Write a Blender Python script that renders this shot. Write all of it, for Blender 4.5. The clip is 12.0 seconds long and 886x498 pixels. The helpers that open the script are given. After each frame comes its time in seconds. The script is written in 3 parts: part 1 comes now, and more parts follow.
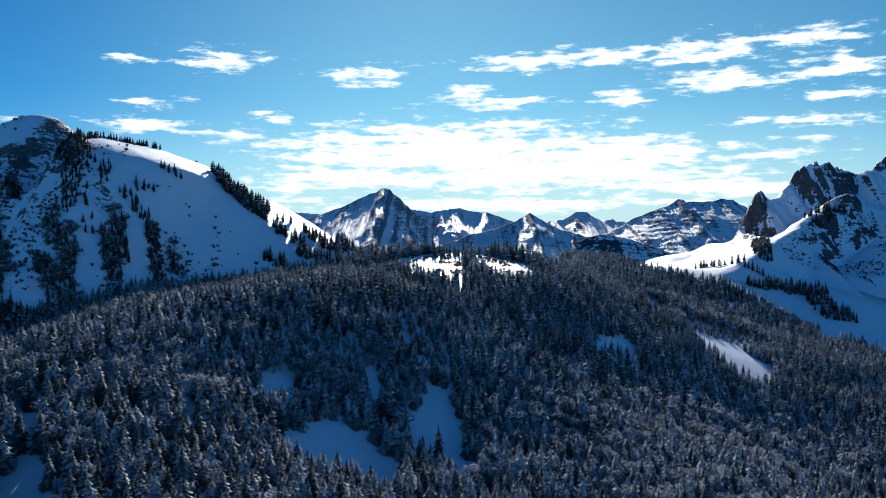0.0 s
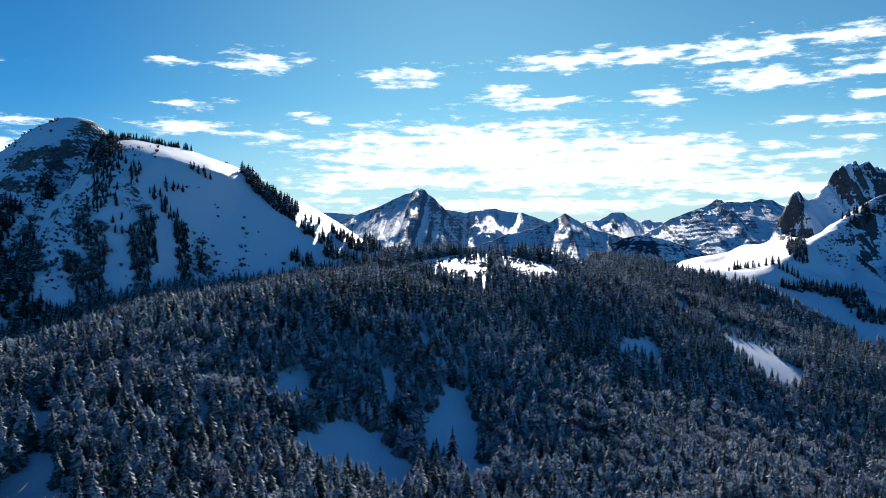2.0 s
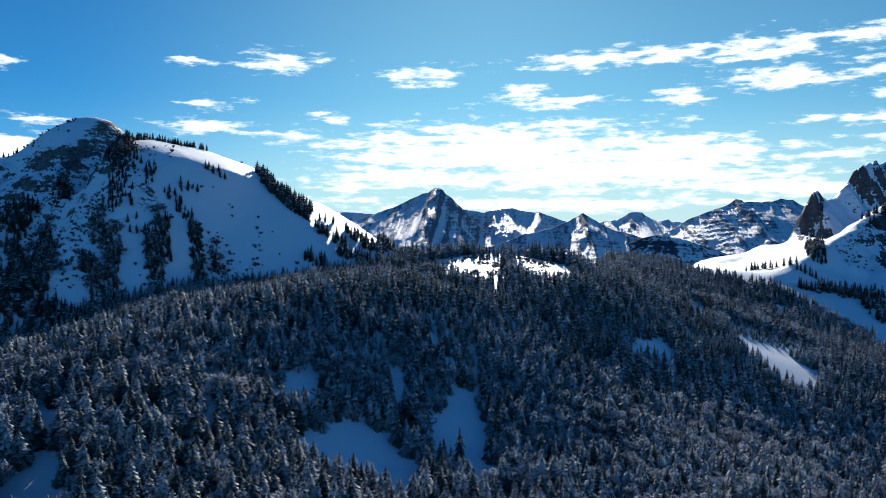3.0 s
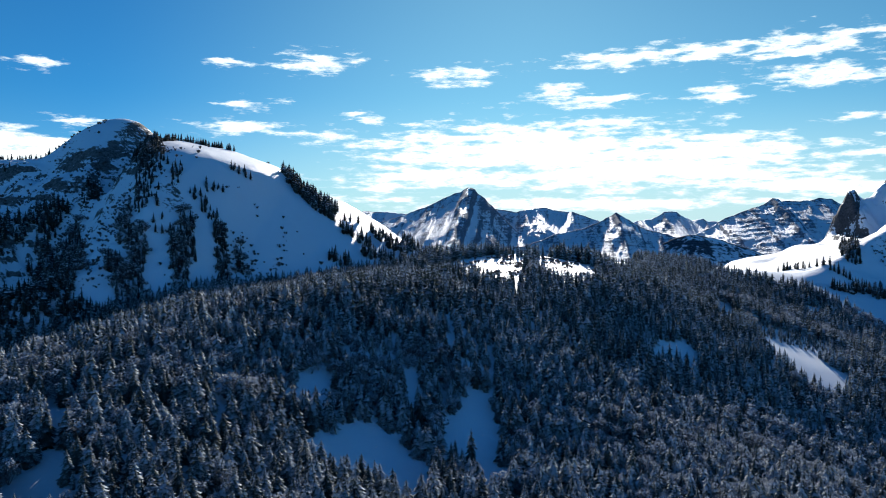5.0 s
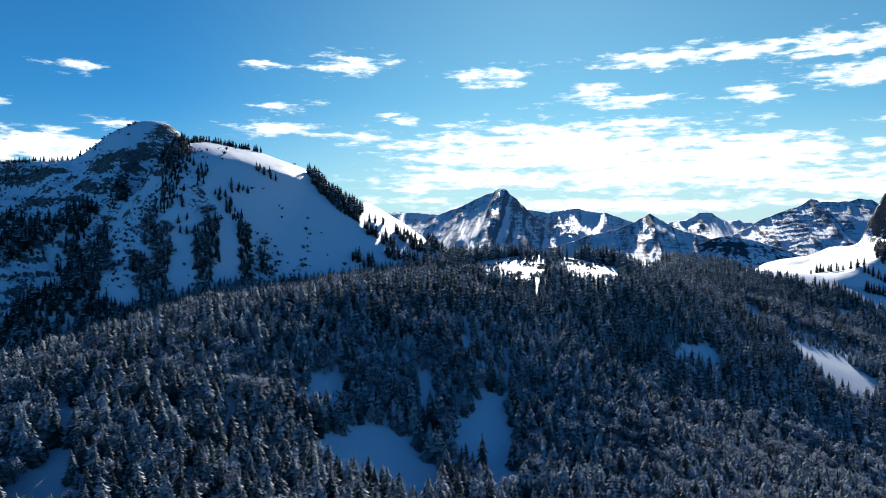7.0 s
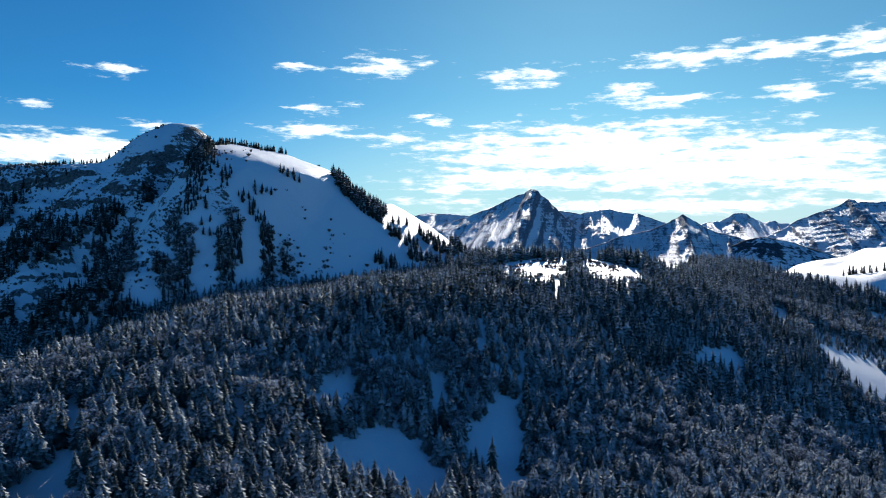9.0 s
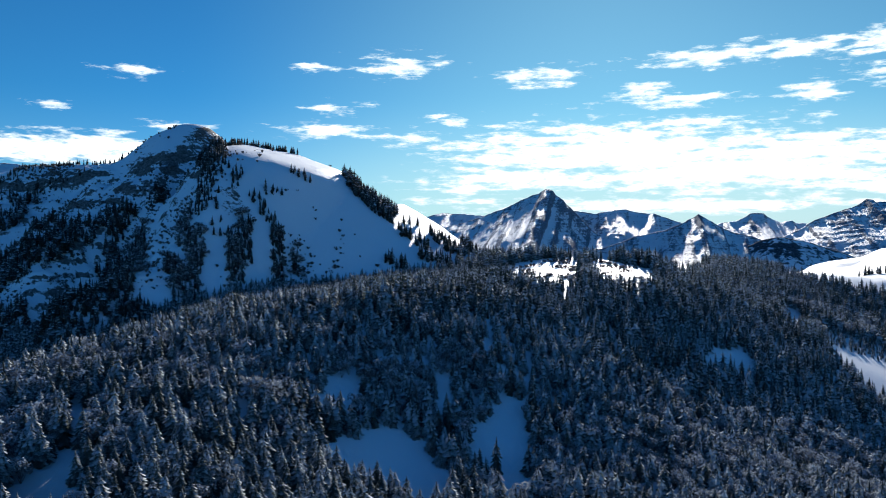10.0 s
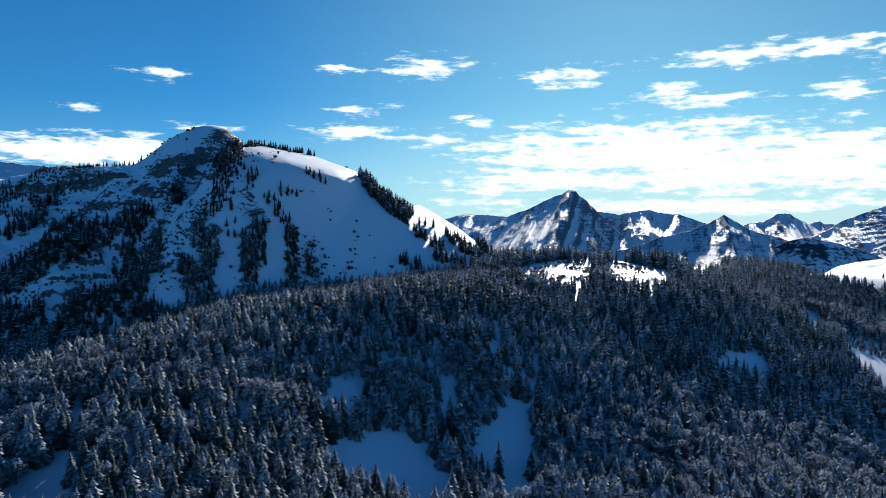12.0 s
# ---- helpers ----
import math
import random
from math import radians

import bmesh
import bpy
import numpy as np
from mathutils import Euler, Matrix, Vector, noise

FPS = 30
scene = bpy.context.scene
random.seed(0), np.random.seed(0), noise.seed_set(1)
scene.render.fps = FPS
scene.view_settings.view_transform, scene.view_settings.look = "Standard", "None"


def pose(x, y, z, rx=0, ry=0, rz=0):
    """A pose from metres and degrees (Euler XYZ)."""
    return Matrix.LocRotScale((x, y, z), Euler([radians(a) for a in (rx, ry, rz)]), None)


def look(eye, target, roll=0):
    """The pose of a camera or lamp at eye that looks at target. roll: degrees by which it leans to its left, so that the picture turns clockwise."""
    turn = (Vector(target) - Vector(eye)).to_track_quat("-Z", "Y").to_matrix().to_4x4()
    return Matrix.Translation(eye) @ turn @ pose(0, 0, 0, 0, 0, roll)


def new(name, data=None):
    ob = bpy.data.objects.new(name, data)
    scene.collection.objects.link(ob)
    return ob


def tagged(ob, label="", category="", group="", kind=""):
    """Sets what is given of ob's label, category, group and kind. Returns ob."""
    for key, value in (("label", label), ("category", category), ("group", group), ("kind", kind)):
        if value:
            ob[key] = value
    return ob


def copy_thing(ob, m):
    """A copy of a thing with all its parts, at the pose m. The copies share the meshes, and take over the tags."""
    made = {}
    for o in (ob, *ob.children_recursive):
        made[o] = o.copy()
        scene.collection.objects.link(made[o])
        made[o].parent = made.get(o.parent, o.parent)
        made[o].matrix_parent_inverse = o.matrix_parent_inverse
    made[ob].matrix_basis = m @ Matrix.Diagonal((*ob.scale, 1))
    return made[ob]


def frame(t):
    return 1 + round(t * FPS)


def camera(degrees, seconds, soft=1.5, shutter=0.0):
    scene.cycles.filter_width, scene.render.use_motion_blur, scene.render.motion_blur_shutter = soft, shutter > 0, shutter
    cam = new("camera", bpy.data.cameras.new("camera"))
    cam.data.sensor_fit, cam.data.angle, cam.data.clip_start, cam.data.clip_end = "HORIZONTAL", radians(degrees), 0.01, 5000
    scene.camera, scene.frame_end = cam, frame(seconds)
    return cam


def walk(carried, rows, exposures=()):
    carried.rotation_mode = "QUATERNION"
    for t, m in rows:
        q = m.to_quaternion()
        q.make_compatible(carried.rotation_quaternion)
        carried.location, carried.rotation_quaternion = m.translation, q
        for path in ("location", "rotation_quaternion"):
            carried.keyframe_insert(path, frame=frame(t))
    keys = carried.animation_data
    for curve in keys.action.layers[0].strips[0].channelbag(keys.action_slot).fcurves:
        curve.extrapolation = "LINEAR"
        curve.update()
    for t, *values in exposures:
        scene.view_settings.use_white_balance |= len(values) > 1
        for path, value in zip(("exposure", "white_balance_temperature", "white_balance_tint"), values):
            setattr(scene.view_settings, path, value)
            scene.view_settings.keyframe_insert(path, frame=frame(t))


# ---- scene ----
cam = camera(54.8, 12.0, soft=0.55)
PATH = [
    (0, (3.49, -10.909, 298.511), (3.476, -8.91, 298.492), -0.2),
    (0.5, (6.183, -10.242, 298.569), (6.148, -8.243, 298.55), -0.2),
    (1, (8.875, -9.602, 298.702), (8.818, -7.603, 298.684), -0.1),
    (1.5, (11.547, -8.991, 298.823), (11.469, -6.992, 298.804), -0.1),
    (2, (14.272, -8.341, 298.93), (14.172, -6.344, 298.912), -0.1),
    (2.5, (16.806, -7.63, 299.072), (16.684, -5.634, 299.054), -0.1),
    (3, (19.412, -6.801, 299.185), (19.269, -4.806, 299.166), -0.0),
    (5, (30.096, -2.994, 299.635), (29.873, -1.006, 299.615), 0.0),
    (5.5, (32.709, -1.984, 299.705), (32.466, 0.001, 299.686), 0.0),
    (6, (35.298, -0.842, 299.794), (35.035, 1.141, 299.774), 0.0),
    (6.5, (37.915, 0.289, 299.85), (37.633, 2.269, 299.831), 0.1),
    (7, (40.555, 1.43, 299.927), (40.253, 3.407, 299.909), 0.1),
    (9, (50.851, 6.208, 300.533), (50.473, 8.172, 300.517), 0.1),
    (9.5, (53.422, 7.485, 300.608), (53.025, 9.445, 300.592), 0.1),
    (10, (55.944, 8.836, 300.669), (55.53, 10.793, 300.653), 0.1),
    (10.5, (58.338, 10.223, 300.8), (57.91, 12.176, 300.785), 0.1),
    (11, (60.769, 11.615, 300.899), (60.326, 13.566, 300.885), 0.1),
    (11.5, (63.288, 12.923, 300.984), (62.83, 14.87, 300.97), 0.1),
    (12, (65.855, 14.112, 301.011), (65.384, 16.056, 300.997), 0.1),
]
walk(cam, [(t, look(eye, target, roll)) for t, eye, target, roll in PATH], [(0, 0.7, 6500, 10), (12, 0.7, 6500, 10)])

# ---- world and sun ----
SUN_AZ, SUN_EL = -1.0, 19.0          # degrees, azimuth clockwise from +y


def node(tree, kind, **values):
    n = tree.nodes.new(kind)
    for key, value in values.items():
        n.inputs[key.replace("_", " ")].default_value = value
    return n


def math_node(tree, op, a, b=None, c=None, clamp=False):
    n = tree.nodes.new("ShaderNodeMath")
    n.operation, n.use_clamp = op, clamp
    for i, v in enumerate((a, b, c)):
        if v is None:
            continue
        if isinstance(v, (int, float)):
            n.inputs[i].default_value = v
        else:
            tree.links.new(v, n.inputs[i])
    return n.outputs[0]


def step_node(tree, value, lo, hi, out_lo=0.0, out_hi=1.0):
    n = tree.nodes.new("ShaderNodeMapRange")
    n.interpolation_type = "SMOOTHSTEP"
    tree.links.new(value, n.inputs[0])
    for i, v in enumerate((lo, hi, out_lo, out_hi)):
        n.inputs[1 + i].default_value = v
    return n.outputs[0]


def mix_color(tree, fac, a, b):
    n = tree.nodes.new("ShaderNodeMix")
    n.data_type = "RGBA"
    for i, v in ((0, fac), (6, a), (7, b)):
        if isinstance(v, (int, float)):
            n.inputs[i].default_value = v
        elif isinstance(v, tuple):
            n.inputs[i].default_value = (*v, 1)
        else:
            tree.links.new(v, n.inputs[i])
    return n.outputs[2]


def noise_node(tree, vector, scale, detail=4.0, rough=0.55):
    n = node(tree, "ShaderNodeTexNoise", Scale=scale, Detail=detail, Roughness=rough)
    if vector is not None:
        tree.links.new(vector, n.inputs["Vector"])
    return n.outputs["Fac"]


# clouds: azimuth, elevation, half width, half height in degrees
CLOUDS_BANK = [(-0.3, 6.0, 11.4, 1.8), (6.6, 4.6, 12.5, 1.6), (-6.5, 4.2, 7.0, 0.8), (10.5, 5.6, 8.5, 0.9), (-1.5, 7.4, 5.5, 0.5), (5.0, 7.7, 6.0, 0.5),
               (12.0, 6.5, 5.5, 0.4), (3.0, 2.4, 13.0, 0.5), (17.7, 3.4, 6.4, 0.6), (-10.2, 2.7, 4.2, 0.4), (-9.5, 3.6, 3.5, 0.6)]
CLOUDS_HIGH = [(5.3, 11.6, 4.9, 0.6), (10.5, 11.9, 6.0, 0.75), (15.8, 12.0, 6.0, 0.85), (17.7, 10.1, 4.9, 0.8), (3.0, 9.2, 5.2, 0.5), (-4.9, 10.9, 3.6, 0.7),
               (1.5, 10.0, 1.9, 0.4), (11.3, 9.2, 2.0, 0.7), (19.7, 7.6, 2.0, 0.35), (23.0, 12.2, 4.9, 0.7), (24.0, 10.5, 4.2, 0.8), (22.8, 7.4, 4.9, 0.4), (24.9, 8.8, 2.7, 0.4)]
CLOUDS_LEFT = [(-14.8, 11.6, 3.0, 0.9), (-18.9, 8.9, 2.0, 0.5), (-20.1, 7.4, 3.6, 0.6), (-13.9, 6.9, 3.2, 0.4), (-11.8, 8.1, 1.5, 0.4), (-33.0, 5.8, 6.2, 0.75),
               (-36.5, 5.6, 7.0, 1.0), (-29.5, 7.4, 2.2, 0.3), (-32.0, 10.7, 1.9, 0.45), (-20.5, 11.4, 1.7, 0.35), (-36.4, 8.4, 1.5, 0.3), (20.0, 5.3, 4.5, 0.4), (22.5, 6.3, 3.0, 0.3)]
SKY_TONE = (0.46, 0.88, 0.92)     # clear, dry winter air towards the sun
SKY_AWAY = (0.14, 0.59, 0.87)      # deeper blue away from it
SKY_FILL = (0.18, 0.74, 1.22)       # brighter behind the camera, added to fill the shaded slopes


def build_world():
    world = bpy.data.worlds.new("winter_sky")
    scene.world = world
    world.use_nodes = True
    tree = world.node_tree
    tree.nodes.clear()
    sky = tree.nodes.new("ShaderNodeTexSky")
    sky.sky_type, sky.sun_disc = "NISHITA", False
    sky.sun_elevation, sky.sun_rotation = radians(SUN_EL), radians(SUN_AZ)
    sky.altitude, sky.air_density, sky.dust_density, sky.ozone_density = 1800, 0.95, 0.25, 2.5
    coords = tree.nodes.new("ShaderNodeTexCoord").outputs["Generated"]
    split = tree.nodes.new("ShaderNodeSeparateXYZ")
    tree.links.new(coords, split.inputs[0])
    az = math_node(tree, "MULTIPLY", math_node(tree, "ARCTAN2", split.outputs[0], split.outputs[1]), 180 / math.pi)
    el = math_node(tree, "MULTIPLY", math_node(tree, "ARCSINE", split.outputs[2]), 180 / math.pi)
    field = None
    for a, e, w, h in CLOUDS_BANK + CLOUDS_HIGH + CLOUDS_LEFT:
        u = math_node(tree, "MULTIPLY_ADD", az, 1 / w, -a / w)
        v = math_node(tree, "MULTIPLY_ADD", el, 1 / h, -e / h)
        d = math_node(tree, "MULTIPLY_ADD", u, u, math_node(tree, "MULTIPLY", v, v))
        d = math_node(tree, "SUBTRACT", 1.0, math_node(tree, "SQRT", d))
        if w > 6:
            d = math_node(tree, "MULTIPLY_ADD", d, 1.3, 0.12)
        else:
            d = math_node(tree, "SUBTRACT", d, 0.12)
        field = d if field is None else math_node(tree, "SMOOTH_MAX", field, d, 0.15)
    flat = tree.nodes.new("ShaderNodeCombineXYZ")
    tree.links.new(az, flat.inputs[0])
    tree.links.new(math_node(tree, "MULTIPLY", el, 3.6), flat.inputs[1])
    ragged = noise_node(tree, flat.outputs[0], 0.62, 9.0, 0.62)
    broad = noise_node(tree, flat.outputs[0], 0.13, 3.0)
    long = tree.nodes.new("ShaderNodeCombineXYZ")
    tree.links.new(math_node(tree, "MULTIPLY", az, 0.22), long.inputs[0])
    tree.links.new(math_node(tree, "MULTIPLY", el, 2.0), long.inputs[1])
    streak = noise_node(tree, long.outputs[0], 0.9, 5.0, 0.55)
    lump = math_node(tree, "ADD", field, math_node(tree, "MULTIPLY_ADD", ragged, 3.6, -1.72))
    lump = math_node(tree, "ADD", lump, math_node(tree, "MULTIPLY_ADD", broad, 0.8, -0.4))
    lump = math_node(tree, "ADD", lump, math_node(tree, "MULTIPLY_ADD", streak, 2.4, -1.1))
    mask = step_node(tree, lump, 0.05, 0.85)
    # away from the view the same fair-weather cover goes on
    elsewhere = step_node(tree, math_node(tree, "ABSOLUTE", az), 45, 70)
    fair = math_node(tree, "MULTIPLY", step_node(tree, broad, 0.68, 0.88), step_node(tree, el, 2, 8))
    mask = math_node(tree, "MAXIMUM", mask, math_node(tree, "MULTIPLY", fair, elsewhere))
    thick = step_node(tree, lump, 0.3, 1.6)
    white = mix_color(tree, thick, (8.5, 10.5, 11.5), (16.0, 16.2, 16.0))
    deep = tree.nodes.new("ShaderNodeMix")
    deep.data_type, deep.blend_type = "RGBA", "MULTIPLY"
    deep.inputs[0].default_value = 1.0
    tree.links.new(sky.outputs[0], deep.inputs[6])
    toward = math_node(tree, "COSINE", math_node(tree, "MULTIPLY", math_node(tree, "SUBTRACT", az, SUN_AZ + 8), math.pi / 180))
    toward = step_node(tree, toward, 0.8, 1.0)
    glow = math_node(tree, "MULTIPLY", toward, step_node(tree, el, 60, 15))
    away = mix_color(tree, step_node(tree, math_node(tree, "ABSOLUTE", az), 45, 110), SKY_AWAY, SKY_FILL)
    tree.links.new(mix_color(tree, glow, away, SKY_TONE), deep.inputs[7])
    # thin haze low over the horizon
    toward = math_node(tree, "MULTIPLY_ADD", toward, 0.75, 0.25)
    haze = math_node(tree, "MULTIPLY", step_node(tree, el, 10.0, 0.0, 0.0, 0.9), toward)
    low = mix_color(tree, haze, deep.outputs[2], (6.0, 8.2, 8.9))
    color = mix_color(tree, mask, low, white)
    back = tree.nodes.new("ShaderNodeBackground")
    tree.links.new(color, back.inputs["Color"])
    back.inputs["Strength"].default_value = 0.06
    out = tree.nodes.new("ShaderNodeOutputWorld")
    tree.links.new(back.outputs[0], out.inputs[0])


build_world()
sun = new("sun", bpy.data.lights.new("sun", "SUN"))
sun.data.energy, sun.data.angle, sun.data.color = 5.0, radians(0.5), (1.0, 0.965, 0.91)
_a, _e = radians(SUN_AZ), radians(SUN_EL)
sun.matrix_world = look((0, 0, 0), (-math.sin(_a) * math.cos(_e), -math.cos(_a) * math.cos(_e), -math.sin(_e)))


# ---- materials ----
def material(name):
    m = bpy.data.materials.new(name)
    m.use_nodes = True
    tree = m.node_tree
    return m, tree, tree.nodes["Principled BSDF"]


def bump(tree, bsdf, height, strength, distance):
    n = node(tree, "ShaderNodeBump", Strength=strength, Distance=distance)
    tree.links.new(height, n.inputs["Height"])
    tree.links.new(n.outputs[0], bsdf.inputs["Normal"])


def snow_rock(name, rock_from, rock_to, rock=(0.16, 0.15, 0.15), size=1.0, unseen_woods=False, mapped=False, along=1.0, crags=0.0):
    """Snow that gives way to rock where the ground is steep, and to dark forest painted on the out-of-view valley."""
    m, tree, bsdf = material(name)
    geo = tree.nodes.new("ShaderNodeNewGeometry")
    up = tree.nodes.new("ShaderNodeSeparateXYZ")
    tree.links.new(geo.outputs["Normal"], up.inputs[0])
    pos = geo.outputs["Position"]
    if along != 1:
        # gullies and streaks drawn out down the slope
        drawn = tree.nodes.new("ShaderNodeMapping")
        drawn.inputs["Scale"].default_value = (1.0, along, 1.0)
        tree.links.new(pos, drawn.inputs[0])
        pos = drawn.outputs[0]
    coarse = noise_node(tree, pos, 0.03 / size, 6, 0.6)
    fine = noise_node(tree, pos, 0.2 / size, 6, 0.7)
    if mapped:
        shown = tree.nodes.new("ShaderNodeAttribute")
        shown.attribute_name = "rock"
        value = math_node(tree, "ADD", shown.outputs["Fac"], math_node(tree, "MULTIPLY_ADD", fine, 2.4, -1.2))
        value = math_node(tree, "ADD", value, math_node(tree, "MULTIPLY_ADD", coarse, 1.0, -0.5))
        # snow lies along the ledges of the bedding
        bed = tree.nodes.new("ShaderNodeMapping")
        bed.inputs["Scale"].default_value = (0.012 / size, 0.012 / size, 0.22 / size)
        bed.inputs["Rotation"].default_value = (0.0, 0.12, 0.0)
        tree.links.new(pos, bed.inputs[0])
        ledge = noise_node(tree, bed.outputs[0], 1.0, 3, 0.6)
        value = math_node(tree, "ADD", value, math_node(tree, "MULTIPLY_ADD", ledge, 1.3, -0.65))
        bare = step_node(tree, value, rock_from, rock_to)
    else:
        steep = math_node(tree, "ADD", up.outputs[2], math_node(tree, "MULTIPLY_ADD", fine, 0.5, -0.25))
        bare = math_node(tree, "SUBTRACT", 1.0, step_node(tree, steep, rock_to, rock_from))
    grain = noise_node(tree, pos, 0.35 / size, 8, 0.7)
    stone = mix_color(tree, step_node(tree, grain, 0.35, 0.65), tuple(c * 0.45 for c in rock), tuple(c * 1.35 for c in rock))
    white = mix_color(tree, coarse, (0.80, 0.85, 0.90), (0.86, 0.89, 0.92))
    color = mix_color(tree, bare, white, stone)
    if unseen_woods:
        # out-of-view valley all round the hill painted dark as woodland, to cut bounced light
        flat = tree.nodes.new("ShaderNodeMapping")
        flat.inputs["Location"].default_value = (-150 / 480, -740 / 560, 0)
        flat.inputs["Scale"].default_value = (1 / 480, 1 / 560, 0)
        tree.links.new(pos, flat.inputs[0])
        length = tree.nodes.new("ShaderNodeVectorMath")
        length.operation = "LENGTH"
        tree.links.new(flat.outputs[0], length.inputs[0])
        stand = math_node(tree, "MULTIPLY", step_node(tree, length.outputs["Value"], 0.95, 1.15), step_node(tree, coarse, 0.72, 0.64))
        color = mix_color(tree, stand, color, mix_color(tree, grain, (0.02, 0.024, 0.018), (0.07, 0.07, 0.065)))
    tree.links.new(color, bsdf.inputs["Base Color"])
    tree.links.new(step_node(tree, bare, 0, 1, 0.55, 0.9), bsdf.inputs["Roughness"])
    bsdf.inputs["Specular IOR Level"].default_value = 0.08
    if crags:
        bump(tree, bsdf, math_node(tree, "MULTIPLY_ADD", fine, 2.0, grain), 0.8, crags)
    else:
        bump(tree, bsdf, grain, 0.5, 1.2 * size)
    return m


def foliage(name, green, light, snow_lo, snow_hi, snow_color=(0.72, 0.74, 0.78), thin=0.1):
    """Needles or twigs with snow lying on what faces up, and shade inside the crown put into the colour."""
    m, tree, bsdf = material(name)
    geo = tree.nodes.new("ShaderNodeNewGeometry")
    up = tree.nodes.new("ShaderNodeSeparateXYZ")
    tree.links.new(geo.outputs["Normal"], up.inputs[0])
    info = tree.nodes.new("ShaderNodeObjectInfo")
    tint = tree.nodes.new("ShaderNodeAttribute")
    tint.attribute_name = "tint"
    vary = math_node(tree, "FRACT", math_node(tree, "ADD", info.outputs["Random"], tint.outputs["Fac"]))
    patch = noise_node(tree, geo.outputs["Position"], 3.0, 4, 0.8)
    needles = mix_color(tree, vary, green, light)
    load = math_node(tree, "MULTIPLY_ADD", up.outputs[2], 0.7, math_node(tree, "MULTIPLY_ADD", patch, 3.0, -1.4))
    load = math_node(tree, "ADD", load, math_node(tree, "MULTIPLY_ADD", vary, 0.6, -0.3))
    # less rime inside and low in the crown: shade put into the colour
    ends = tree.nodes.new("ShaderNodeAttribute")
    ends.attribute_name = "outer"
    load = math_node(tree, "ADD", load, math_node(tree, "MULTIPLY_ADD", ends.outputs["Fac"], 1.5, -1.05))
    stand = noise_node(tree, geo.outputs["Position"], 0.012, 2, 0.5)
    load = math_node(tree, "ADD", load, math_node(tree, "MULTIPLY_ADD", stand, 0.5, -0.25))
    cover = step_node(tree, load, snow_lo, snow_hi)
    color = mix_color(tree, cover, needles, snow_color)
    tree.links.new(color, bsdf.inputs["Base Color"])
    bsdf.inputs["Roughness"].default_value = 0.85
    bsdf.inputs["Specular IOR Level"].default_value = 0.04
    through_light = tree.nodes.new("ShaderNodeBsdfTranslucent")
    tree.links.new(color, through_light.inputs["Color"])
    both = tree.nodes.new("ShaderNodeMixShader")
    both.inputs[0].default_value = thin
    tree.links.new(bsdf.outputs[0], both.inputs[1])
    tree.links.new(through_light.outputs[0], both.inputs[2])
    tree.links.new(both.outputs[0], tree.nodes["Material Output"].inputs["Surface"])
    return m


def bark():
    m, tree, bsdf = material("bark")
    pos = tree.nodes.new("ShaderNodeNewGeometry").outputs["Position"]
    g = noise_node(tree, pos, 3.0, 6, 0.7)
    tree.links.new(mix_color(tree, g, (0.04, 0.03, 0.025), (0.14, 0.11, 0.09)), bsdf.inputs["Base Color"])
    bsdf.inputs["Roughness"].default_value = 0.9
    return m


SNOW_GROUND = snow_rock("snow_ground", 0.55, 0.3, (0.13, 0.11, 0.09), unseen_woods=True)
SNOW_LEFT = snow_rock("snow_and_crag", 0.38, 0.7, (0.15, 0.145, 0.14), mapped=True)
SNOW_RIGHT = snow_rock("snow_and_dark_crag", 0.4, 0.58, (0.088, 0.09, 0.098), mapped=True)
# far rock is paler and bluer: the haze of distance is in its colour
SNOW_FAR = snow_rock("snow_and_hazed_far_rock", 0.25, 0.8, (0.20, 0.235, 0.285), 1.7, mapped=True, along=0.35, crags=4.0)
SNOW_FOOT = snow_rock("wooded_foothill", 0.15, 0.55, (0.06, 0.08, 0.10), 4.0, mapped=True)
SPRUCE = foliage("spruce_needles", (0.05, 0.064, 0.058), (0.10, 0.118, 0.105), 0.3, 1.15, (0.58, 0.63, 0.67), 0.3)
DARK_SPRUCE = foliage("windswept_spruce_needles", (0.03, 0.036, 0.03), (0.06, 0.064, 0.055), 0.45, 1.3)
TWIGS = foliage("frosted_twigs", (0.10, 0.107, 0.117), (0.175, 0.188, 0.2), 0.3, 1.4, (0.44, 0.48, 0.53), 0.2)
BARE = foliage("bare_twigs", (0.085, 0.076, 0.072), (0.15, 0.137, 0.13), 0.8, 1.7, (0.6, 0.6, 0.64))
BARK = bark()


# ---- relief ----
_table = np.random.RandomState(7).rand(256, 256)


def value_noise(x, y):
    xi, yi = np.floor(x).astype(int), np.floor(y).astype(int)
    fx, fy = x - xi, y - yi
    fx, fy = fx * fx * (3 - 2 * fx), fy * fy * (3 - 2 * fy)
    a, b = _table[xi % 256, yi % 256], _table[(xi + 1) % 256, yi % 256]
    c, d = _table[xi % 256, (yi + 1) % 256], _table[(xi + 1) % 256, (yi + 1) % 256]
    return (a + (b - a) * fx) * (1 - fy) + (c + (d - c) * fx) * fy


def fbm(x, y, size, octaves=5, gain=0.5, ridged=False):
    """Noise from -1 to 1 at the given size in metres; ridged gives sharp crests."""
    total, amp, norm = 0, 1.0, 0.0
    for i in range(octaves):
        n = value_noise(x / size * 2**i + 17.3 * i, y / size * 2**i + 9.1 * i) * 2 - 1
        total = total + amp * ((1 - 2 * np.abs(n)) if ridged else n)
        norm += amp
        amp *= gain
    return total / norm


def alpine(x, y, size, octaves=6):
    """Ridges that branch into finer ridges, as frost and ice carve them; 0 to 1."""
    total, weight, norm, amp = 0, 1.0, 0.0, 1.0
    for i in range(octaves):
        n = value_noise(x / size * 2**i + 31.7 * i, y / size * 2**i + 5.3 * i) * 2 - 1
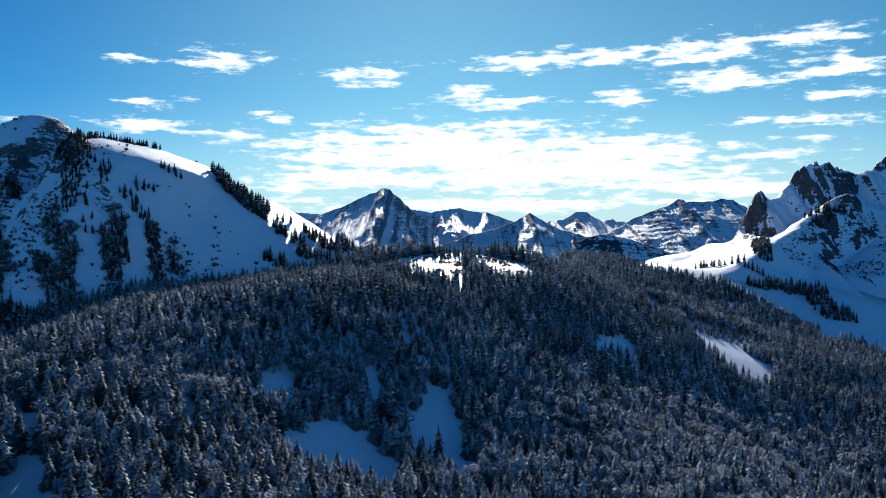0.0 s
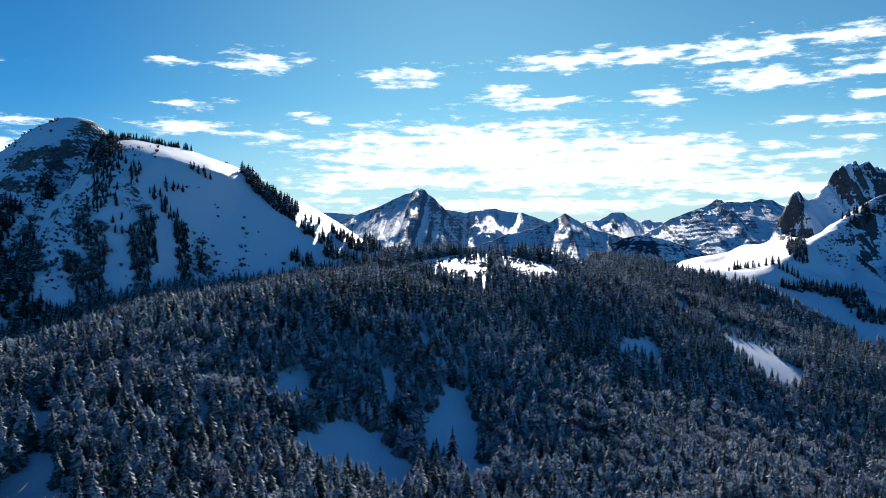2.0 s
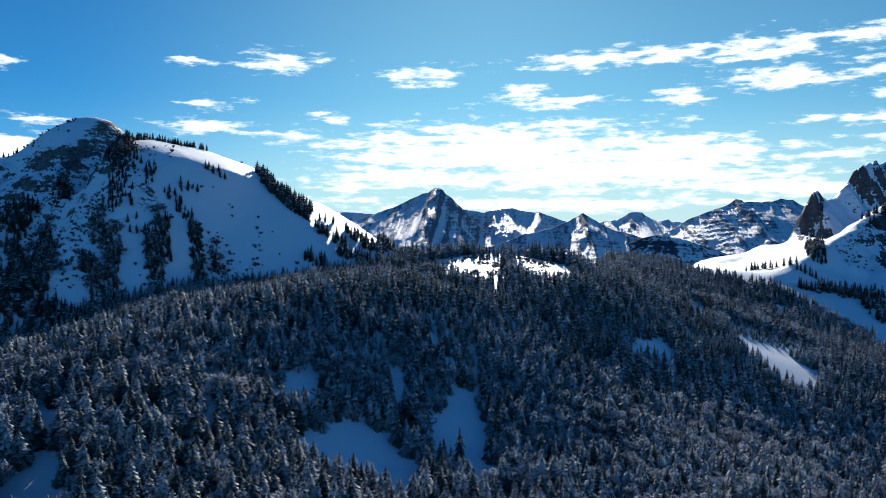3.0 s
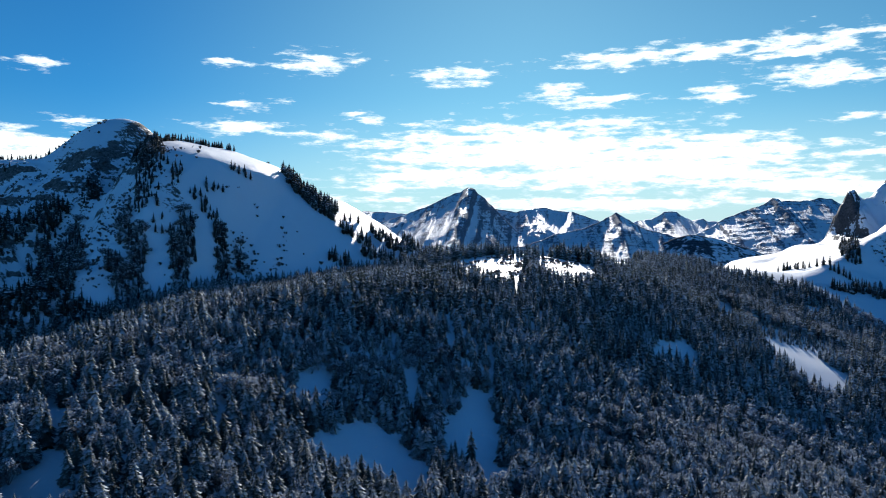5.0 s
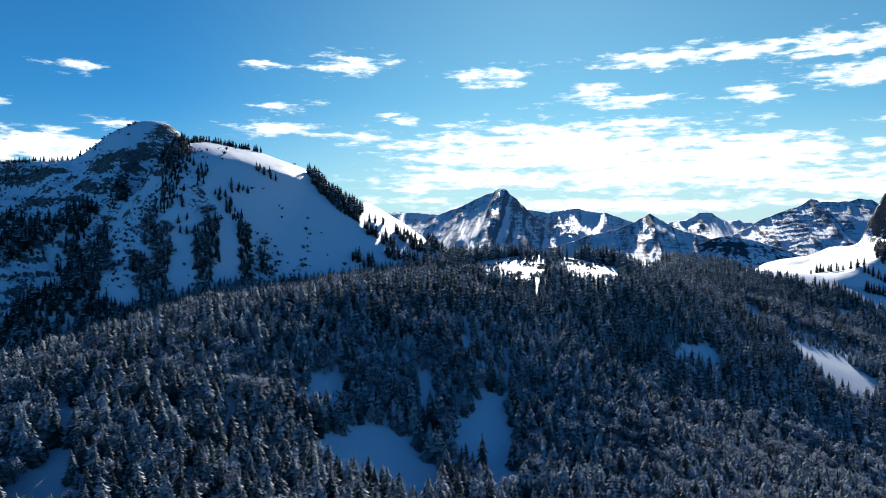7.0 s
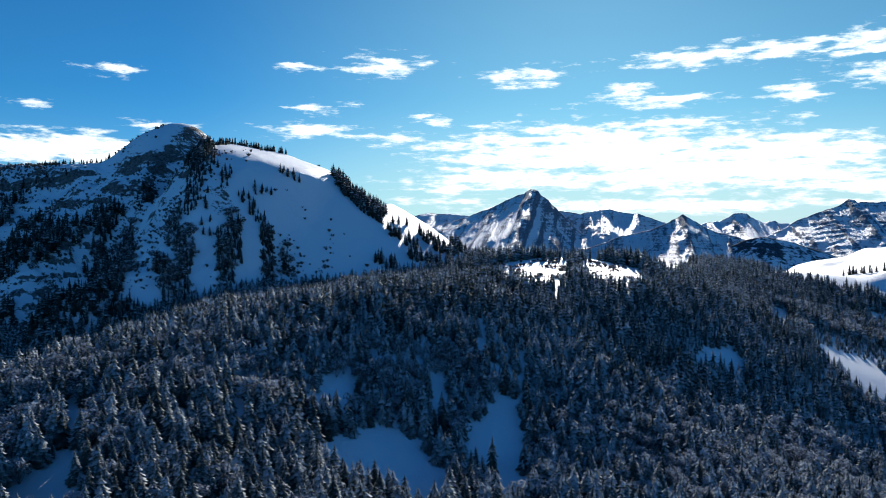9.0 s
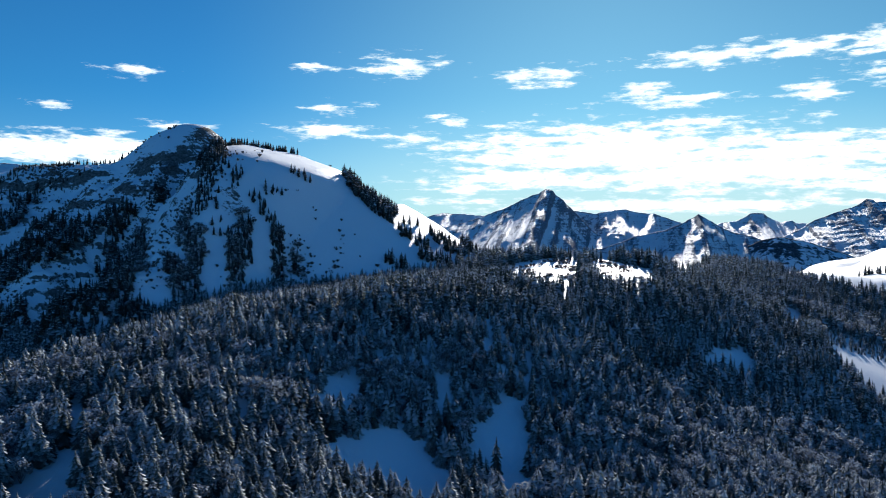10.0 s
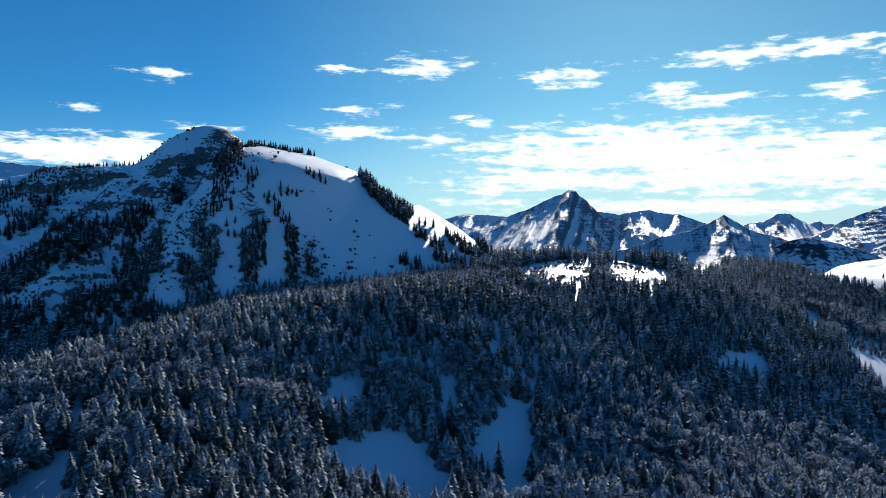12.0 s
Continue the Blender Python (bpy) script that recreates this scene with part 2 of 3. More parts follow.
        n = (1 - np.abs(n)) ** 2
        total = total + n * weight * amp
        weight = np.clip(n * 1.8, 0, 1)
        norm += amp
        amp *= 0.55
    return total / norm


def soft(v, width):
    return width * np.logaddexp(0, v / width)


def knots(x, table, blur=(12, 25)):
    """A smooth curve through a few (x, value) knots."""
    xs, vs = np.array(table, float).T
    t = np.interp(x, xs, vs)
    for d in blur:
        t = (t + np.interp(x - d, xs, vs) + np.interp(x + d, xs, vs)) / 3
    return t


HILL = np.array([[-13.4, -6.3, -1.3, 17.5, 29, -5, -5.2], [-15.3, 48.8, 6.2, -22.2, 25.5, 8.1, 8.9],
                 [49.7, -2.1, 49.9, 21.1, -15.9, -11.7, 9.1], [15, -62.7, 12.9, 17.2, 14.2, 18.6, 2.3],
                 [-5.6, 42.4, 0.2, -21, 32.8, -0.1, -5.4], [-15.3, -17.3, -22.8, 3.6, 1.5, -15.5, 22.1],
                 [-25.9, -6.7, 2.6, -6.2, -1.5, 19.2, -36.6]])
VALLEY = np.array([[-21.6, 6.3, -9.6, 8.3, 13.1], [-8.8, -3.0, 13.5, 60.4, -18.0], [-7.9, 39.5, 31.9, 85.7, -60.7],
                   [-58.0, 54.7, -50.2, 92.7, 15.8], [-36.6, 45.1, -93.2, 94.5, -41.5]])


def ground_height(x, y):
    """The wooded hill (small swells, 110 m) on the broad valley (330 m)."""
    z = 120.0 + 0 * x
    for i in range(7):
        for j in range(7):
            z = z + HILL[i, j] * np.exp(-((x + 384 - 124 * i) ** 2 + (y - 260 - 115 * j) ** 2) / (2 * 110**2))
    for i in range(5):
        for j in range(5):
            z = z + VALLEY[i, j] * np.exp(-((x + 800 - 400 * i) ** 2 + (y + 100 - 420 * j) ** 2) / (2 * 330**2))
    far = np.clip((np.hypot(x, y - 600) - 1100) / 800, 0, 1)
    z = z * (1 - far) + (110 + 40 * fbm(x, y, 700, 3)) * far
    z = z + 7.5 * np.exp(-((x - 20) / 120) ** 2 - ((y - 885) / 65) ** 2)   # the bald top of the hill
    z = z - 10 * np.exp(-((x + 150) / 160) ** 2 - ((y - 500) / 130) ** 2) - 13 * np.exp(-((x + 285) / 90) ** 2 - ((y - 480) / 120) ** 2)
    return z + 1.2 * fbm(x, y, 60, 4)


def smooth(v, lo, hi):
    t = np.clip((v - lo) / (hi - lo), 0, 1)
    return t * t * (3 - 2 * t)


def terraces(z, x, y, rise, weight):
    """Turns an even slope into ledges and short cliffs."""
    q = (z + 1.1 * rise * fbm(x, y, 110, 4)) / rise
    f = q - np.floor(q)
    return z + weight * rise * (smooth(f, 0.3, 0.7) - f)


def near_line(x, y, line):
    """Distance on the plan from a bent line, and how far along it (0 to 1)."""
    best, along = np.full(np.shape(x), 1e9), np.zeros(np.shape(x))
    n = len(line) - 1
    for i, ((ax, ay), (bx, by)) in enumerate(zip(line, line[1:])):
        t = np.clip(((x - ax) * (bx - ax) + (y - ay) * (by - ay)) / ((bx - ax) ** 2 + (by - ay) ** 2), 0, 1)
        d = np.hypot(x - ax - t * (bx - ax), y - ay - t * (by - ay))
        along = np.where(d < best, (i + t) / n, along)
        best = np.minimum(best, d)
    return best, along


LEFT_RIBS = [([(-436, 960), (-416, 910), (-380, 850), (-335, 765)], 11, 15), ([(-500, 985), (-470, 900), (-440, 830), (-425, 770)], 10, 16),
             ([(-318, 800), (-292, 745), (-280, 700)], 2, 12), ([(-560, 930), (-545, 890), (-520, 850)], 7, 20), ([(-275, 790), (-262, 740)], 1.5, 10),
             ([(-372, 740), (-350, 690)], 2, 12)]


# knolls and hollows of the lower face: x, y, half width, rise
LEFT_SWELLS = [(-457, 868, 45, 26), (-535, 945, 34, -26), (-388, 618, 44, 62), (-358, 672, 28, 20)]


def left_height(x, y):
    """The broad domed mountain: a crest line, a snow shoulder before it and a steep face."""
    crest = knots(x, [(-1100, 310), (-900, 350), (-791, 380), (-694, 399), (-620, 400), (-585, 402), (-566, 416), (-548, 440), (-526, 457), (-508, 463), (-490, 463), (-477, 456),
                      (-468, 442), (-458, 432), (-445, 430), (-419, 427), (-345, 411), (-279, 387), (-228, 348), (-204, 331), (-181, 311), (-159, 294), (-144, 286), (-127, 281), (-110, 277), (-60, 262), (20, 230)], (4, 9))
    line = knots(x, [(-1100, 1040), (-791, 1000), (-620, 985), (-540, 1035), (-475, 1060), (-280, 1015), (-228, 988), (-204, 960), (-181, 940), (-159, 920), (-144, 905), (-127, 890), (-110, 875), (-60, 830)])
    shoulder = knots(x, [(-1100, 40), (-620, 40), (-560, 20), (-540, 6), (-465, 6), (-448, 14), (-420, 80), (-390, 150), (-338, 178), (-292, 127), (-267, 60), (-236, 38), (-195, 12), (-150, 10), (0, 20)], (6, 12))
    pitch = knots(x, [(-1100, 0.5), (-600, 0.42), (-540, 0.58), (-490, 0.58), (-400, 0.72), (-325, 0.74), (-290, 0.6), (-265, 0.47), (-220, 0.45), (-150, 0.5), (0, 0.4)])
    s = line - y
    front = soft(s, 6)
    rocky = smooth(x + 16 * fbm(x, y, 60, 3), -372 + 0.22 * (1000 - y), -425 + 0.22 * (1000 - y))
    lower = smooth(y + 20 * fbm(x, y, 70, 3), 830, 760) * smooth(x, -230, -290)
    face = soft(s - shoulder + 26 * fbm(x, y, 130, 3) * (0.3 + 0.7 * rocky), 16)
    saddle = smooth(x, -240, -210)
    back = soft(-s, 4)
    reach = knots(x, [(-300, 45), (-240, 48), (-204, 62), (-181, 100), (-147, 112), (-125, 90), (-108, 60), (-60, 40)], (6, 12))
    z = crest - 0.07 * front - pitch * face - 0.38 * (1 - saddle) * back + saddle * (0.235 * np.minimum(back, reach) - 0.4 * soft(back - reach, 8))
    # the cliff that girds the dome and runs on below the left crest
    gird = smooth(x, -760, -640) * smooth(x, -455, -475)
    z = z - gird * (12 + 12 * fbm(x, y, 60, 3)) * smooth(s + 26 * fbm(x, y, 45, 4), 66, 92)
    hold = smooth(front, 12 + 40 * smooth(x, -570, -545) * smooth(x, -450, -475), 70 + 35 * smooth(x, -570, -545) * smooth(x, -450, -475))
    hold = hold * (1 - smooth(x, -450, -435) * smooth(s, shoulder + 5, shoulder - 25))
    z = z + saddle * smooth(back, 4, 25) * 1.2 * fbm(x, y, 26, 3)
    for path, rise, half in LEFT_RIBS:
        d, along = near_line(x + 8 * fbm(x, y, 30, 3), y, path)
        z = z + rise * np.exp(-(d / half) ** 2) * (1 - 0.5 * along) * smooth(along, -0.02, 0.22)
    for cx, cy, half, rise in LEFT_SWELLS:
        z = z + rise * np.exp(-((x - cx) ** 2 + (y - cy) ** 2) / half**2)
    gully = fbm(x + 0.25 * y, y * 0.3, 40, 5, 0.58, True)
    weight = np.maximum(rocky, 0.5 * lower)
    z = z + hold * (0.10 + 0.9 * weight) * (4.0 * gully + 6.0 * fbm(x, y, 90, 4) + 17 * (alpine(x + 0.2 * y, y * 0.5, 75) - 0.42))
    z = terraces(z, x + 40 * fbm(x, y, 50, 3), y + 30 * fbm(x, y, 24, 3), 15, 0.22 * rocky * hold)
    z = z + hold * weight * 3.2 * fbm(x, y, 12, 4, 0.65, True)
    return z + 1.0 * fbm(x, y, 50, 4) + 0.5 * fbm(x, y * 0.5, 13, 4)


PEAK_SCALE = 1.12


def right_parts(x, y):
    """Distance before the crest and past the spur's edge, and how deep the rock walls fall from the crest."""
    side = (x - 520) * 0.67 - (y - 1262) * 0.74 + 14 * fbm(x, y, 45, 4)
    x, y = 12 + (x - 30) / PEAK_SCALE, y / PEAK_SCALE
    jagged = smooth(x, 461, 472)
    line = 1400 + jagged * (14 * fbm(x, x * 0, 70, 3) + 8 * fbm(x + 0.2 * y, x * 0 + 9, 17, 3, 0.6, True)) - np.clip((x - 700) * 0.25, 0, 60)
    front = soft(line - y, 3)
    crag = smooth(x, 461, 472) * smooth(x + 0.6 * np.clip(line - y, 0, 90) + 8 * fbm(x, y, 20, 3), 524, 508)
    summit = smooth(x, 548, 566) * smooth(x, 668, 640)
    outer = smooth(x, 672, 700)
    wall = 62 * crag + (56 + 22 * fbm(x, y, 40, 3)) * summit + (16 + 20 * fbm(x, y, 50, 3)) * outer
    return jagged, line - y, front, side, wall, x, y


def right_height(x, y):
    """The rock peak: a jagged crest, a crag, a sunlit snow saddle, a couloir and a spur."""
    gx, gy = x, y
    jagged, s, front, side, wall, x, y = right_parts(gx, gy)
    rugged = smooth(x, 462, 470) * smooth(front, 160, 60)
    xc = x + rugged * (7 * fbm(x + 40, y, 26, 4, 0.65) + 3 * fbm(x, y + 70, 8, 2))
    crest = knots(xc, [(300, 258), (314, 268), (342, 276), (378, 281), (407, 286), (432, 293), (452, 299), (463, 308), (470, 345), (482, 373), (492, 386), (505, 386), (512, 374), (528, 375), (541, 388), (553, 404),
                      (566, 430), (578, 430), (600, 436), (617, 431), (634, 417), (655, 420), (672, 416), (690, 430), (709, 443), (735, 452), (800, 464), (900, 440), (1050, 380),
                      (1200, 300)], (2, 4))
    towers = smooth(x, 470, 480) * smooth(x, 514, 506) * 0.9 + smooth(x, 556, 566)
    crest = crest + towers * (11 * fbm(x, 0.15 * y, 20, 4, 0.72, True) - 3)
    z = crest - 1.45 * np.minimum(front, wall) - 0.74 * soft(front - wall, 5)
    bowl = np.minimum(300 + 0.62 * (x - 468), 385) - 0.45 * front - 1.3 * soft(side + 4, 6)
    z = np.maximum(z, bowl)
    z = z * jagged + (crest - 0.05 * front - 0.3 * soft(front - 270, 15)) * (1 - jagged) - (0.6 + 1.2 * jagged) * soft(-s, 4)
    z = z + (1 - jagged) * smooth(front, 10, 60) * (3.5 * fbm(x, y, 55, 3) + 1.5 * fbm(x + 0.5 * y, y * 0.4, 22, 3, 0.5, True))
    z = 313 + PEAK_SCALE * (z - 313)
    # the spur: a snow slope tilted to the saddle, breaking off in rock on its far side
    drop = 1.2 * np.minimum(soft(side, 6), 62) + 0.45 * soft(side - 62, 12)
    lee = 0.55 * soft(-side - 24 + 12 * fbm(gx, gy, 50, 3), 8) * smooth(gx, 470, 520) + 0.7 * soft(gx - 648, 6)
    spur = 318 + 0.47 * (gx - 520) - 0.012 * (gy - 1262) - drop - lee + 2.5 * fbm(gx, gy, 35, 3) + 7 * np.exp(-((side - 4) / 16) ** 2) * fbm(gx + gy, gx * 0 + 5, 30, 4, 0.6, True) * smooth(gx, 500, 560)
    z = np.where(front > 3, np.maximum(z, spur - 60 * smooth(front, 30, 6)), z)
    cliff = smooth(front, wall * 1.05 + 1, wall * 0.85) * smooth(wall, 6, 20)
    break_off = smooth(side, 0, 12) * smooth(side, 80, 55)
    rock = jagged * np.maximum(cliff, 0.8 * break_off)
    z = z + rock * smooth(front, 2, 20) * (17 * (alpine(x + 12 * fbm(x, y, 40, 3), y * 0.55, 44) - 0.6) + 6.0 * fbm(x + 0.4 * y, y * 0.2, 16, 4, 0.65, True)
                                           + 2.5 * fbm(x, y, 9, 3, 0.65, True))
    z = z + jagged * smooth(side, 60, 110) * (9 * (alpine(x, y, 80) - 0.42) + 3 * fbm(x + 0.6 * y, y * 0.4, 30, 4, 0.6, True)) + 1.2 * fbm(x, y, 60, 4)
    base = 205 + 25 * fbm(x, y, 200, 3)
    return np.maximum(z, base - 0.15 * np.clip(1150 - gy, 0, 400) + 0 * x)


def right_rock(x, y):
    gx, gy = x, y
    jagged, s, front, side, wall, x, y = right_parts(gx, gy)
    patch = fbm(x, y * 0.5, 45, 3)
    cliff = smooth(front, wall * 1.1 + 2, wall * 0.8) * smooth(wall, 6, 20)
    break_off = smooth(side, -1, 7) * smooth(side + 26 * patch, 78, 48) * smooth(gx + 16 * patch, 602, 580)
    d, along = near_line(gx + 10 * fbm(gx, gy, 25, 3), gy, [(645, 1375), (625, 1300), (618, 1268)])
    break_off = np.maximum(break_off, smooth(d, 14, 6))
    ribs = 0.8 * smooth(side, 60, 90) * smooth(fbm(x + 0.6 * y, y * 0.35, 34, 4, 0.6), 0.12, 0.4)
    head = smooth(gx, 598, 622) * smooth(gx, 690, 660) * smooth(gy, 1420, 1395) * smooth(side, -60, -20)
    bare = np.maximum.reduce([cliff, 1.2 * break_off, ribs, 1.2 * head])
    return jagged * (0.35 * bare - 0.3 * np.clip(1 - bare, 0, 1)) - 0.15 - 0.4 * smooth(gy, 1215, 1165)


# bare cliffs of the dome: bent lines on the plan, half width
LEFT_CLIFFS = [([(-484, 950), (-540, 957), (-545, 900)], 17), ([(-462, 904), (-494, 872), (-523, 854), (-590, 850)], 15), ([(-440, 1000), (-425, 985), (-408, 925), (-382, 850)], 20),
               ([(-330, 803), (-309, 782), (-302, 749)], 8), ([(-600, 940), (-680, 900)], 12)]


def left_rock(x, y):
    rib = np.zeros(np.shape(x))
    for path, rise, half in LEFT_RIBS:
        d, along = near_line(x + 10 * fbm(x, y, 30, 3), y, path)
        rib = np.maximum(rib, smooth(d, half * 1.5, half * 0.5))
    cliff = np.zeros(np.shape(x))
    for path, half in LEFT_CLIFFS:
        d, along = near_line(x + 14 * fbm(x, y, 30, 4), y + 14 * fbm(x + 50, y, 30, 4), path)
        cliff = np.maximum(cliff, smooth(d, half * 1.25, half * 0.6))
    plain = smooth(x, -395 + 0.22 * (1000 - y), -345 + 0.22 * (1000 - y)) * (1 - rib)
    s = np.interp(x, [-791, -620, -540, -475], [1000, 985, 1035, 1060]) - y
    cap = smooth(x, -600, -570) * smooth(x, -470, -490) * smooth(s + 14 * fbm(x, y, 30, 3), 62, 42)
    corner = smooth(x, -498, -484) * smooth(x, -448, -458) * smooth(y, 935, 960)
    snowfield = smooth(x, -395 + 0.22 * (1000 - y), -375 + 0.22 * (1000 - y)) * smooth(y, 770, 800)
    return 0.02 * rib - 0.1 - 0.25 * plain * smooth(y, 740, 800) + 0.02 * cap + 0.5 * corner + 0.5 * cliff - 0.5 * snowfield * (1 - rib) * (1 - cliff) \
        - 0.4 * smooth(y, 800, 760) * smooth(x, -400, -350) * (1 - cliff)


def sheet(name, xs, ys, zs, mat, label="", category="", kind="", rock=None):
    """One smooth grid mesh over the plan lines xs, ys."""
    nx, ny = len(xs), len(ys)
    gx, gy = np.meshgrid(xs, ys)
    co = np.stack([gx, gy, zs], -1).reshape(-1, 3).astype(np.float32)
    i = (np.arange(ny - 1)[:, None] * nx + np.arange(nx - 1)[None, :]).ravel()
    quads = np.stack([i, i + 1, i + nx + 1, i + nx], -1).astype(np.int32)
    me = mesh_from(name, co, quads, mat)
    me.polygons.foreach_set("use_smooth", np.ones(len(quads), bool))
    if rock is not None:
        me.attributes.new("rock", "FLOAT", "POINT").data.foreach_set("value", np.ascontiguousarray(rock, np.float32).ravel())
    return tagged(new(name, me), label, category, "", kind)


def blurred(z, r):
    for axis in (0, 1):
        pad = [(r, r) if a == axis else (0, 0) for a in (0, 1)]
        c = np.cumsum(np.pad(z, pad, mode="edge"), axis)
        c = np.concatenate([np.zeros_like(np.take(c, [0], axis)), c], axis)
        n = z.shape[axis]
        z = (np.take(c, range(2 * r + 1, 2 * r + 1 + n), axis) - np.take(c, range(0, n), axis)) / (2 * r + 1)
    return z


def bareness(z, xs, ys, relief):
    """How far rock shows: on ground much steeper than its surroundings and on what stands proud, where snow does not lie."""
    dy, dx = np.gradient(z, ys, xs)
    up = 1 / np.sqrt(1 + dx**2 + dy**2)
    wide = blurred(up, 9)
    return 0.45 * smooth(up, 0.72, 0.45) + 1.7 * (wide - up) + np.clip((z - blurred(z, 4)) * relief, -0.3, 0.4)


def mesh_from(name, co, faces, mat, tint=None, outer=None):
    me = bpy.data.meshes.new(name)
    n, k = faces.shape
    me.vertices.add(len(co))
    me.vertices.foreach_set("co", np.ascontiguousarray(co, np.float32).ravel())
    me.loops.add(n * k)
    me.loops.foreach_set("vertex_index", np.ascontiguousarray(faces, np.int32).ravel())
    me.polygons.add(n)
    me.polygons.foreach_set("loop_start", np.arange(0, n * k, k, dtype=np.int32))
    if tint is not None:
        me.attributes.new("tint", "FLOAT", "POINT").data.foreach_set("value", np.ascontiguousarray(tint, np.float32))
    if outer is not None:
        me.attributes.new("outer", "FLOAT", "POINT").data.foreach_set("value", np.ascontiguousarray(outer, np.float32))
    me.update(calc_edges=True)
    me.materials.append(mat)
    return me


def spread(lo, hi, step, end_lo, end_hi, grow=1.12):
    """Plan lines: even steps inside, growing steps out to the ends."""
    inner = list(np.arange(lo, hi + 0.1, step))
    d, v, left = step, lo, []
    while v > end_lo:
        d *= grow
        v -= d
        left.append(v)
    d, v, right = step, hi, []
    while v < end_hi:
        d *= grow
        v += d
        right.append(v)
    return np.array(left[::-1] + inner + right)


# ---- ground and mountains ----
gx, gy = spread(-420, 560, 6, -5200, 5200), spread(200, 1300, 6, -5200, 5600)
GX, GY = np.meshgrid(gx, gy)
sheet("ground", gx, gy, ground_height(GX, GY), SNOW_GROUND, "snow-covered hill and valley floor", "ground", "structure")


def mountain(name, x0, x1, y0, y1, step, height, rock, mat, label, sink=14, fade=60, blend=6):
    xs, ys = np.arange(x0, x1 + 1, step), np.arange(y0, y1 + 1, step)
    X, Y = np.meshgrid(xs, ys)
    z = height(X, Y)
    edge = np.minimum.reduce([X - x0, x1 - X, Y - y0, y1 - Y]) / fade
    low = ground_height(X, Y) - sink
    z = np.where(edge < 1, low + (z - low) * np.clip(edge, 0, 1) ** 0.7, z)
    z = low + soft(z - low, blend) - 0.7 * blend * (1 - np.clip(edge, 0, 1))
    return sheet(name, xs, ys, z, mat, label, "mountain", "structure", bareness(z, xs, ys, 0.10) + rock(X, Y))


mountain("mountain", -1100, -20, 480, 1340, 3.1, left_height, left_rock, SNOW_LEFT, "domed mountain with a snow shoulder, crags and scattered spruces")
mountain("mountain", 230, 1250, 1050, 1800, 3.0, right_height, right_rock, SNOW_RIGHT, "jagged dark rock peak above a sunlit snow saddle", 5, 110, 13)


def far_range(name, y, crest, pitch, mat, label, jag=14.0, strata=0.0, bare=0.0):
    """A distant range: a crest line over x with ribs and gullies running down a long slope towards the valley."""
    x0, x1 = crest[0][0] - 120, crest[-1][0] + 120
    cx, cz = np.array(crest, float).T
    depth = (cz.max() - 185) / pitch
    xs, ys = np.arange(x0, x1, 6), np.concatenate([np.arange(y - depth, y - 60, 9), np.arange(y - 60, y, 5), np.arange(y, y + 160, 20)])
    X, Y = np.meshgrid(xs, ys)
    s = y - Y
    down = np.clip(s, 0, None)
    bend = 18 * fbm(X, Y, 260, 3) * np.clip(down / 200, 0, 1)
    top = np.interp(X + bend, cx, cz) + jag * (0.6 * fbm(X, X * 0, 46, 5, 0.65, True) + 0.6 * fbm(X, X * 0 + 7, 130, 3, 0.6, True))
    z = top - pitch * down - 0.6 * np.clip(-s, 0, None)
    rough = np.clip(down / 60, 0, 1)
    wx, wy = X + 26 * fbm(X, Y * 0.5, 160, 3), Y
    carve = 2.0 * (alpine(wx, wy * 0.14, 130, 7) - 0.6) + 0.4 * (alpine(wx + 300, wy * 0.12, 40, 4) - 0.6)
    z = z + rough * jag * carve
    z = terraces(z, X, Y, 26, strata * rough)
    steep = bareness(z, xs, ys, 0.05)
    rock = 1.5 * steep + 0.4 * fbm(X + 0.4 * s, Y * 0.2, 34, 5, 0.7, True) + 0.6 * (alpine(wx, wy * 0.25, 90) - 0.42) + 0.35 * fbm(X, Y * 0.5, 240, 3) + bare
    return sheet(name, xs, ys, z, mat, label, "mountain", "structure", rock)


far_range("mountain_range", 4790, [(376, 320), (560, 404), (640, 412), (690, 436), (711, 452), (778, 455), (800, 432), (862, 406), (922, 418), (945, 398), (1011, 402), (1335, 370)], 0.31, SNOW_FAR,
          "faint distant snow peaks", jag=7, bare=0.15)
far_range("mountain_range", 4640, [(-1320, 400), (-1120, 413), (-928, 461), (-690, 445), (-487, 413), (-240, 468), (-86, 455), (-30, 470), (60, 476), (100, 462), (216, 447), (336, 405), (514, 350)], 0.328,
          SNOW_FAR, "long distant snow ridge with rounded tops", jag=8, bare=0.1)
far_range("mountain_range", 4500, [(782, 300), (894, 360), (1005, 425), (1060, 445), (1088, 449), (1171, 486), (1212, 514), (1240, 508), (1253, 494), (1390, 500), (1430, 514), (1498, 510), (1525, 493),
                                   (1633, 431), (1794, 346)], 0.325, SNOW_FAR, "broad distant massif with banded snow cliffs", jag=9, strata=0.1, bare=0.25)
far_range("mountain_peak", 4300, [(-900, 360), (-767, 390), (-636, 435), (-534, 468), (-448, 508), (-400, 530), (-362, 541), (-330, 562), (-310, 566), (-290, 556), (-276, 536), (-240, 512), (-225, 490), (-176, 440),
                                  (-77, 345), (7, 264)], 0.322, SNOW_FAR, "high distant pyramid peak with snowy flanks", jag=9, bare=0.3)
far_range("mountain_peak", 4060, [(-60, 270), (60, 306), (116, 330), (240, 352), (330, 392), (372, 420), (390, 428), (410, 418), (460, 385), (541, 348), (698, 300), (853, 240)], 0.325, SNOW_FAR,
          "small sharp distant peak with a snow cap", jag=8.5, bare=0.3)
far_range("foothill", 3900, [(412, 223), (560, 276), (646, 312), (706, 324), (828, 302), (948, 262), (1092, 215)], 0.42, SNOW_FOOT, "dark wooded distant foothill", jag=5, bare=0.15)
